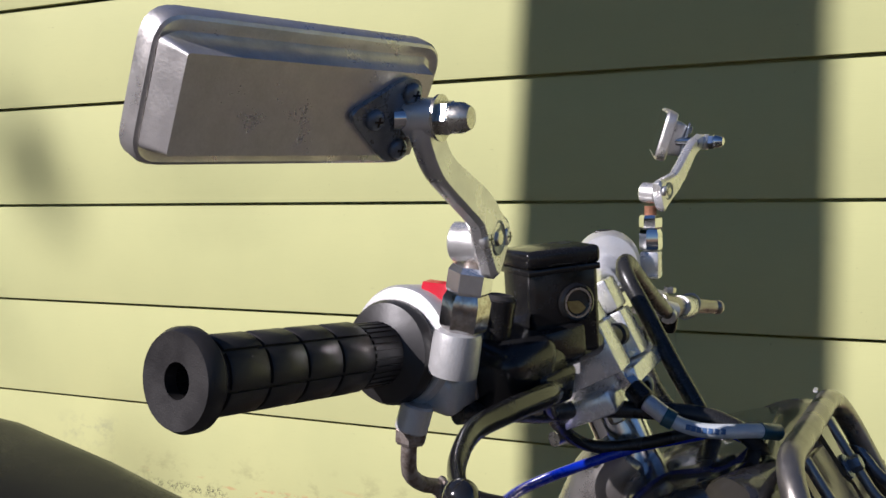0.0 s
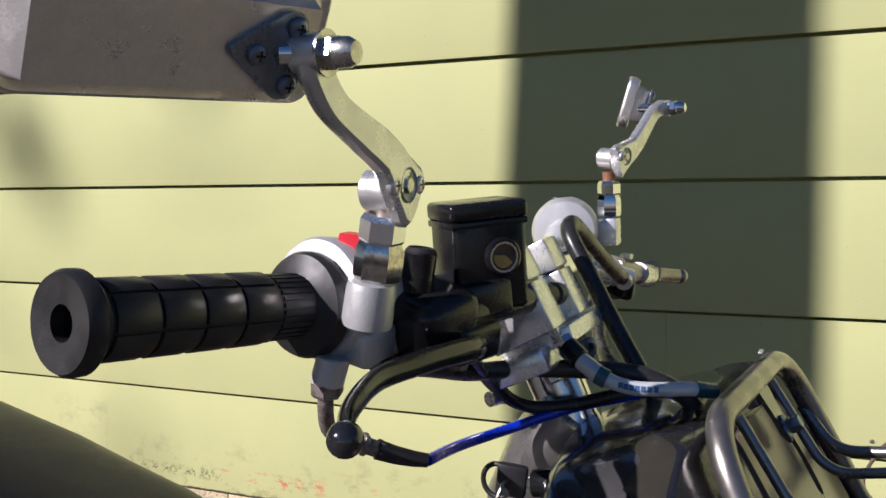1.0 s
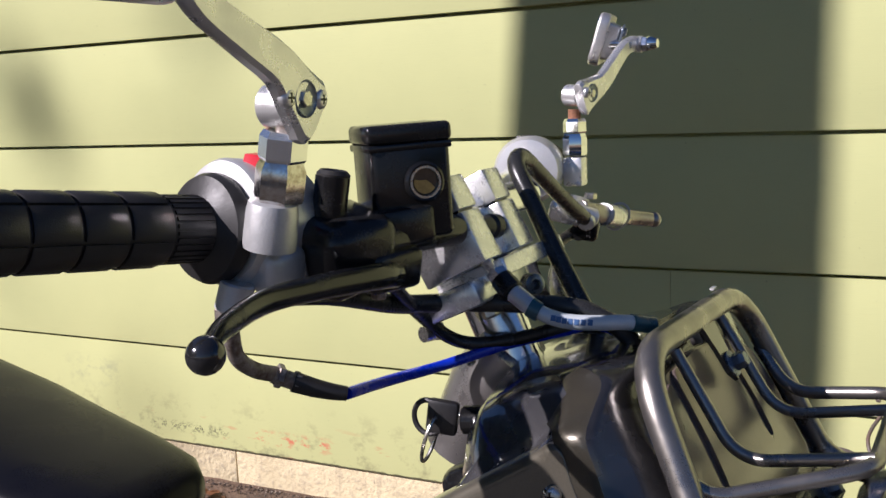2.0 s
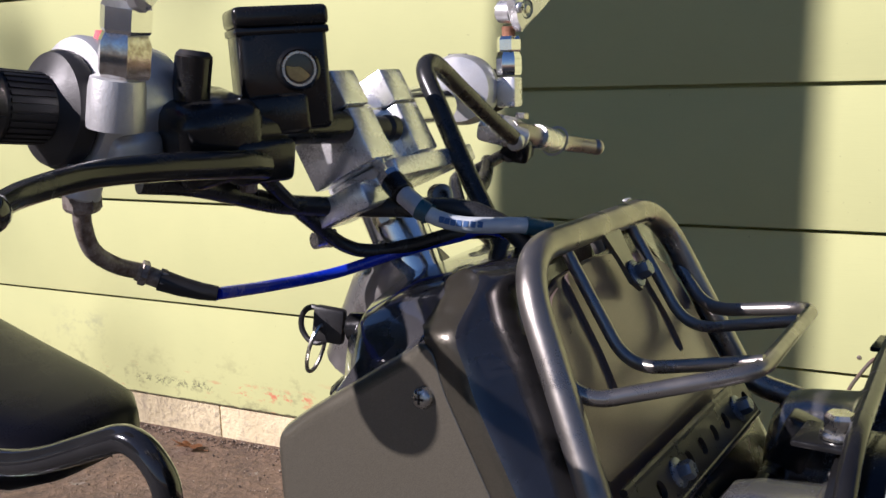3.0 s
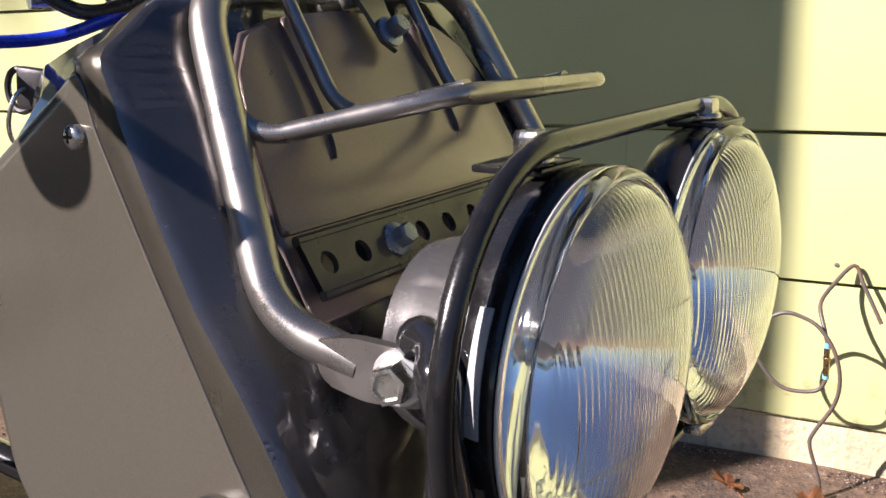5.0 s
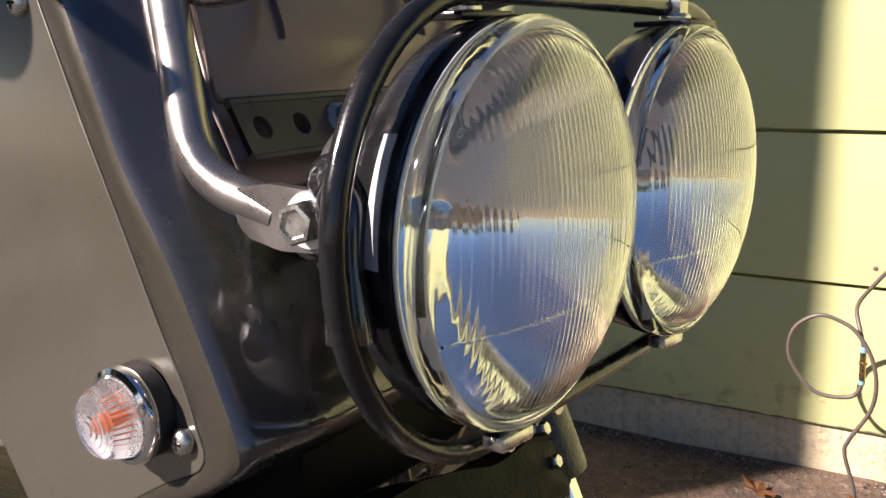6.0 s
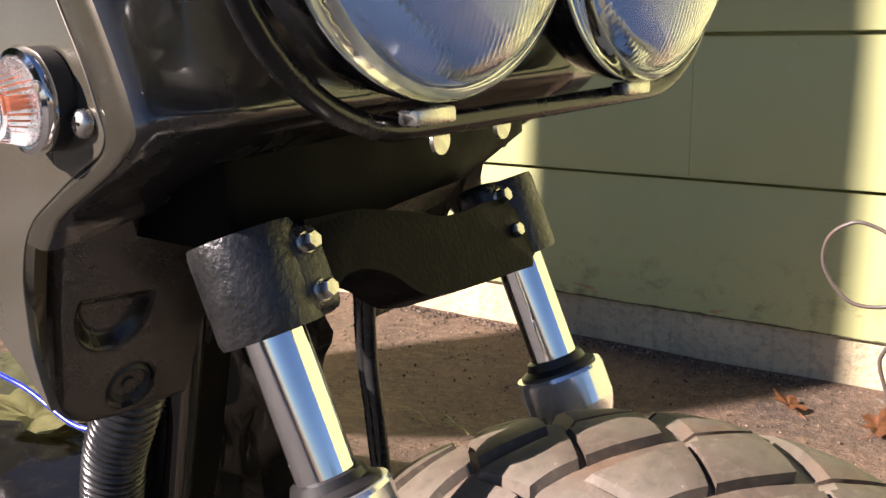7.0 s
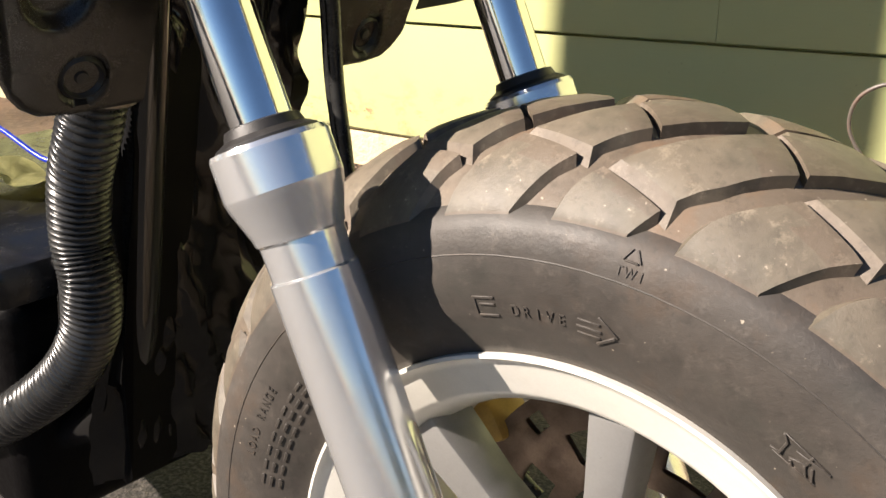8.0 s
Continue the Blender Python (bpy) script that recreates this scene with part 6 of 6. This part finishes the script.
part("mirror_stud", rod((0.030, -1.362, 1.2070), far_top, 0.0046, 18), CHROME, scooter, "chrome mirror stud")
mirror("worn aluminium rectangular mirror seen edge-on", (0.0235, -1.3050, 1.2110), (0.93, 0.25, -0.30), (-0.20, 0.97, 0.05), 0.138, 0.050, (-0.050, 0.0))
part("left_perch", join(block(0.030, 0.040, 0.018, pose(0.030, -1.487, 1.0660, 8, 14, 12), 0.005, 3), rod((0.040, -1.50, 1.064), (0.052, -1.487, 1.058), 0.0085, 18, 0.001)), ALU, scooter, "cast aluminium clutch-side lever perch")
part("cable_adjuster", rod((0.049, -1.502, 1.056), (0.048, -1.488, 1.060), 0.0072, 16, 0.001), ALU, scooter)
part("perch_bolt", hexhead((0.046, -1.478, 1.074), (0.1, 0, 1), 0.0055, 0.005), ZINC, scooter, "", 25)
llev = curve_points([(0.040, -1.485, 1.064), (0.050, -1.455, 1.058), (0.050, -1.42, 1.052), (0.050, -1.385, 1.047), (0.066, -1.352, 1.041)], 8)
ll = part("brake_lever", tube(llev, lambda s: 0.0092 - 0.0024 * s, 14, flat=0.8), GREYMET, scooter, "dull grey left brake lever with a ball end")
part("lever_ball", lathe([(0.0, -0.0075)] + [(0.0075 * math.sin(k * math.pi / 10), -0.0075 * math.cos(k * math.pi / 10)) for k in range(1, 10)] + [(0.0, 0.0075)], (0.0675, -1.349, 1.0405), (0, 0, 1), 24), GREYMET, ll)
part("lever_sleeve", tube(llev[8:18], 0.0100, 16, flat=1.1), ALU, ll, "cast aluminium lever root")
part("lever_switch", join(block(0.022, 0.030, 0.020, pose(0.040, -1.470, 1.0490, 6, 10, 12), 0.005, 3), rod((0.038, -1.488, 1.0460), (0.036, -1.474, 1.0480), 0.0075, 18, 0.001)), BLACKPART, ll, "black brake switch body")
part("white_zip_tie", tube([llev[18] + Vector((0.003 * math.sin(a), 0, 0)) + Vector((math.cos(a) * 0.0112, 0, math.sin(a) * 0.0120)) for a in [k * 2 * math.pi / 20 for k in range(20)]], 0.0012, 6, True), SILVERTAG, ll, "white cable tie")
part("lower_wire", tube(curve_points([(0.033, -1.475, 1.045), (0.030, -1.4836, 1.0441), (0.020, -1.51, 1.035), (0.015, -1.54, 1.03), (0.04, -1.58, 1.01)], 6), 0.005, 12), CABLE, scooter)

# ---- middle and rear ----
boot = part("corrugated_hose", tube([p for p in curve_points([(0.118, -1.745, 0.665), (0.106, -1.75, 0.626), (0.087, -1.75, 0.590), (0.079, -1.75, 0.555), (0.081, -1.75, 0.526), (0.072, -1.75, 0.494), (0.045, -1.75, 0.460), (0.0, -1.75, 0.425), (-0.072, -1.75, 0.380), (-0.14, -1.75, 0.35)], 56)], lambda s: 0.0158 + 0.0024 * abs(math.sin(s * math.pi * 78)) ** 0.7, 20), CABLE, scooter, "black corrugated hose")
part("hose_collar", rod((0.128, -1.743, 0.690), (0.113, -1.747, 0.640), 0.020, 20, 0.001), RUST, scooter, "dull hose collar")
part("inner_shield", slab([(0.120, -1.725, 0.72), (0.105, -1.725, 0.60), (0.060, -1.725, 0.45), (0.045, -1.725, 0.357), (0.045, -1.60, 0.357), (0.06, -1.60, 0.45), (0.105, -1.60, 0.60), (0.12, -1.60, 0.72)], [(0.090, -1.715, 0.72), (0.080, -1.715, 0.60), (0.035, -1.715, 0.45), (0.018, -1.715, 0.357), (0.018, -1.61, 0.357), (0.035, -1.61, 0.45), (0.08, -1.61, 0.60), (0.09, -1.61, 0.72)], 0.004, 2), SHIELD, scooter, "black inner shield behind the wheel")
for y in (-1.712, -1.635):
    part("frame_tube", tube(rounded([(0.13, y, 0.74), (0.05, y, 0.42), (-0.10, y, 0.33), (-0.65, y, 0.35)], 0.08, 8), 0.0135, 16), BLACKGLOSS, scooter, "black frame tube")


def liner():
    """Thin black sheet, crumpled into upright folds, that hangs behind the fork."""
    rows = []
    for i in range(46):
        v = i / 45
        z = 0.735 - 0.375 * v
        row = []
        for j in range(34):
            u = j / 33
            fold = 0.016 * noise.noise((u * 5, v * 2.4 + u, 2.0)) + 0.011 * noise.noise((u * 9 - v * 4, v * 8 + u * 3, 7.0)) + 0.005 * noise.noise((u * 22, v * 19, 1.0))
            row.append((0.150 - 0.075 * v - 0.045 * (1 - u) + fold, -1.740 + 0.135 * u + 0.5 * fold, z))
        rows.append(row)
    bm = skin(rows)
    bmesh.ops.solidify(bm, geom=bm.faces[:], thickness=0.001)
    return bm


part("crumpled_liner", liner(), BLACKGLOSS, scooter, "crumpled glossy black plastic liner", 60)
part("frame_brace", tube([(0.075, -1.752, 0.60), (0.045, -1.752, 0.47)], 0.005, 12), BLACKPART, scooter)
part("footboard", block(0.34, 0.24, 0.03, pose(-0.11, -1.66, 0.525, 0, 0, -5), 0.010, 2), BLACKPART, scooter, "black footboard")
part("engine_block", block(0.30, 0.18, 0.20, pose(-0.18, -1.65, 0.40, 0, 6, -5), 0.02, 3), BLACKROUGH, scooter, "dark engine block")
part("blue_wire", tube(curve_points([(-0.09, -1.742, 0.622), (-0.045, -1.741, 0.612), (-0.010, -1.740, 0.606), (0.033, -1.740, 0.593), (0.055, -1.736, 0.592)], 6), 0.0018, 10), BLUE, scooter, "blue wire")
part("plastic_clip", block(0.018, 0.012, 0.022, pose(-0.07, -1.742, 0.585, 0, 10, 0), 0.003), SILVERTAG, scooter, "pale plastic wire clip")


def seat():
    rows = []
    for x, w, z0, z1 in ((-0.345, 0.035, 0.765, 0.783), (-0.36, 0.065, 0.75, 0.797), (-0.39, 0.088, 0.742, 0.806), (-0.45, 0.102, 0.738, 0.815), (-0.55, 0.115, 0.74, 0.83), (-0.65, 0.125, 0.75, 0.848), (-0.82, 0.13, 0.77, 0.875), (-1.0, 0.12, 0.80, 0.885), (-1.05, 0.08, 0.83, 0.875)):
        yc = -1.69 - (x - 0.23) * 0.0962 + 0.045
        zc, hz = (z0 + z1) / 2, (z1 - z0) / 2
        rows.append([(x, yc + w * math.copysign(abs(math.cos(a)) ** 0.55, math.cos(a)), zc + hz * math.copysign(abs(math.sin(a)) ** 0.6, math.sin(a))) for a in [k * 2 * math.pi / 32 for k in range(32)]])
    return skin(rows, True, True)


part("seat", seat(), SEATVINYL, scooter, "black vinyl seat", 50)
part("seat_rail", tube(rounded([(-0.62, -1.685, 0.760), (-0.30, -1.70, 0.806), (-0.185, -1.70, 0.850), (-0.150, -1.70, 0.81), (-0.185, -1.69, 0.745), (-0.45, -1.66, 0.60)], 0.035, 8), 0.0115, 16), BLACKGLOSS, scooter, "black frame rail under the seat")
part("rear_frame", tube(rounded([(-0.15, -1.60, 0.62), (-0.45, -1.60, 0.66), (-0.9, -1.58, 0.75)], 0.05, 6), 0.0135, 14), BLACKGLOSS, scooter)
part("rear_tyre", lathe([(0.13, -0.05), (0.17, -0.062), (0.20, -0.06), (0.228, -0.03), (0.232, 0.0), (0.228, 0.03), (0.20, 0.06), (0.17, 0.062), (0.13, 0.05)], (-0.85, -1.59, 0.422), AX, 64), WALLRUB, scooter, "rear tyre")
part("rear_rim", lathe([(0.0, -0.03), (0.05, -0.035), (0.12, -0.045), (0.135, -0.05), (0.135, 0.05), (0.0, 0.03)], (-0.85, -1.59, 0.422), AX, 48), RIM, scooter)
part("swing_unit", block(0.62, 0.06, 0.10, pose(-0.58, -1.53, 0.42, 0, 0, -5), 0.03, 3), BLACKROUGH, scooter)
part("side_stand", rod((-0.1, -1.58, 0.34), (-0.05, -1.48, 0.192), 0.009, 14), BLACKPART, scooter)

# ---- loose things by the wall ----
wire = thing("wall_cable", (0.245, -0.13, 0.0), "grey-brown cable hanging in loops from the wall", "cable")
run = [(0.33, -0.03, 0.36), (0.292, -0.02, 0.434), (0.270, -0.015, 0.475), (0.236, -0.05, 0.440), (0.219, -0.10, 0.410), (0.232, -0.13, 0.370), (0.240, -0.135, 0.340), (0.2415, -0.137, 0.307), (0.242, -0.14, 0.264), (0.220, -0.14, 0.235), (0.153, -0.14, 0.237), (0.104, -0.14, 0.300), (0.109, -0.14, 0.361), (0.153, -0.14, 0.395), (0.197, -0.14, 0.388), (0.229, -0.145, 0.369), (0.258, -0.15, 0.325), (0.270, -0.15, 0.269), (0.261, -0.145, 0.212), (0.226, -0.14, 0.145), (0.220, -0.14, 0.113), (0.240, -0.14, 0.047), (0.246, -0.14, 0.006)]
part("cable_run", tube(curve_points(run, 6), 0.0042, 10), CABLEGREY, wire)
part("connector", join(rod((0.2410, -0.137, 0.335), (0.2420, -0.139, 0.272), 0.0062, 14, 0.001), hexhead((0.2415, -0.138, 0.311), (0, 0, -1), 0.0085, 0.006)), BRASS, wire, "brass cable connector", 30)
for z in (0.336, 0.270):
    part("tape_band", rod((0.2415, -0.138, z - 0.005), (0.2415, -0.138, z + 0.005), 0.0066, 14), PALEBLUE, wire, "pale blue tape band")
nail = thing("wall_screw", (0.234, -0.004, 0.469), "small rusty screw in the siding", "screw")
part("screw_head", lathe([(0.005, 0), (0.004, 0.0015), (0.0, 0.002)], (0.234, 0.0005, 0.469), (0, -1, 0), 14), RUST, nail)


def leaf(at, yaw, size, material, label, curl=0.25):
    """A lobed dry leaf, curled, with a stalk."""
    x, y, z = at
    t = thing("fallen_leaf", at, label, "leaf", "fallen leaves")
    n = 40
    rim, rim2 = [], []
    m = Matrix.Translation(at) @ pose(0, 0, 0, 12, -8, yaw)
    for k in range(n):
        a = k * 2 * math.pi / n
        r = size * (0.45 + 0.33 * abs(math.cos(2.5 * a)) ** 0.7 + 0.1 * math.cos(a) + 0.05 * math.sin(9 * a))
        px, py = r * math.cos(a), r * math.sin(a) * 0.8
        pz = curl * (px * px + 0.6 * py * py) / size + 0.004 * math.sin(5 * a) + 0.008
        rim.append(m @ Vector((px, py, pz)))
        rim2.append(m @ Vector((px * 0.45, py * 0.45, pz * 0.5 + 0.004)))
    bm = bmesh.new()
    A, B = [bm.verts.new(p) for p in rim], [bm.verts.new(p) for p in rim2]
    c = bm.verts.new(m @ Vector((0, 0, 0.004)))
    for k in range(n):
        j = (k + 1) % n
        bm.faces.new((A[k], A[j], B[j], B[k]))
        bm.faces.new((B[k], B[j], c))
    bmesh.ops.solidify(bm, geom=bm.faces[:], thickness=0.0006)
    part("blade", bm, material, t)
    part("stalk", tube([m @ Vector((-size * 0.4, 0, 0.006)), m @ Vector((-size * 0.8, 0.004, 0.003)), m @ Vector((-size * 1.1, 0.012, 0.006))], 0.001, 6), material, t)


leaf((0.062, -0.180, 0.006), 150, 0.052, LEAFDRY, "curled dry brown leaf on the asphalt")
leaf((0.235, -0.20, 0.006), 80, 0.055, LEAFDRY, "curled dry brown leaf on the asphalt")
leaf((-1.62, -0.12, 0.006), 200, 0.06, LEAFDRY, "curled dry brown leaf beside the foundation")
leaf((-0.095, -1.695, 0.545), 200, 0.075, LEAFPALE, "pale yellow leaf lying on the footboard", 0.1)


def grit():
    rng = random.Random(5)
    verts, faces = [], []
    for k in range(5200):
        x = rng.uniform(-2.4, 0.6)
        heap = k % 2
        y = -abs(rng.gauss(0, 0.028 if heap else 0.42)) - 0.005
        s = rng.uniform(0.0010, 0.0036 if heap else 0.0030) * (1.8 if rng.random() < 0.08 else 1)
        z = ground_height(y) + s * 0.3 + 0.001
        a = rng.random() * 3
        i = len(verts)
        for q in range(4):
            verts.append((x + s * math.cos(a + q * 1.57), y + s * rng.uniform(0.6, 1) * math.sin(a + q * 1.57), z))
        verts += [(x, y, z + s * 0.8), (x, y, z - s)]
        for q in range(4):
            faces += [(i + q, i + (q + 1) % 4, i + 4), (i + (q + 1) % 4, i + q, i + 5)]
    me = bpy.data.meshes.new("grit")
    me.from_pydata(verts, [], faces)
    me.materials.append(GRIT)
    tagged(new("grit", me), "loose pale grit and crumbs along the foundation", "grit", kind="stuff")


grit()
litter = thing("dry_twig", (-0.60, -0.62, 0.03), "thin pale dry stalks on the asphalt", "twig")
for k in range(6):
    x, y = -0.62 + 0.03 * k, -0.60 - 0.02 * (k % 3)
    part("stalk", tube([(x, y, ground_height(y) + 0.006), (x + 0.03, y + 0.015 * (k % 2 - 0.5), ground_height(y) + 0.009), (x + 0.06, y - 0.01, ground_height(y) + 0.006)], 0.0012, 6), LEAFPALE, litter)

# ---- siding boards ----
def board(x0, x1, z):
    prof = [(0.0, z), (0.0123, z + BOARD - 0.0095), (0.040, z + BOARD - 0.0095), (0.040, z)]
    bm = skin([[(x, y, zz) for y, zz in prof] for x in (x0, x1)], True, True)
    es = [e for e in bm.edges if all(abs(v.co.z - z) < 1e-6 and v.co.y < 0.001 for v in e.verts)]
    bmesh.ops.bevel(bm, geom=es, offset=0.0012, segments=2, affect="EDGES", profile=0.5)
    return bm


for k in range(7):
    z = SILL + BOARD * k
    cuts = {1: (-6.0, -0.2305, 5.0), 3: (-6.0, -3.2, 3.6, 5.0), 5: (-6.0, 3.4, 5.0)}.get(k, (-6.0, -2.9 + (k % 2) * 0.4, 5.0) if k > 5 else (-6.0, 5.0))
    for a, b in zip(cuts, cuts[1:]):
        part("siding_board", board(a + 0.0005, b - 0.0005, z), PAINT, wall)
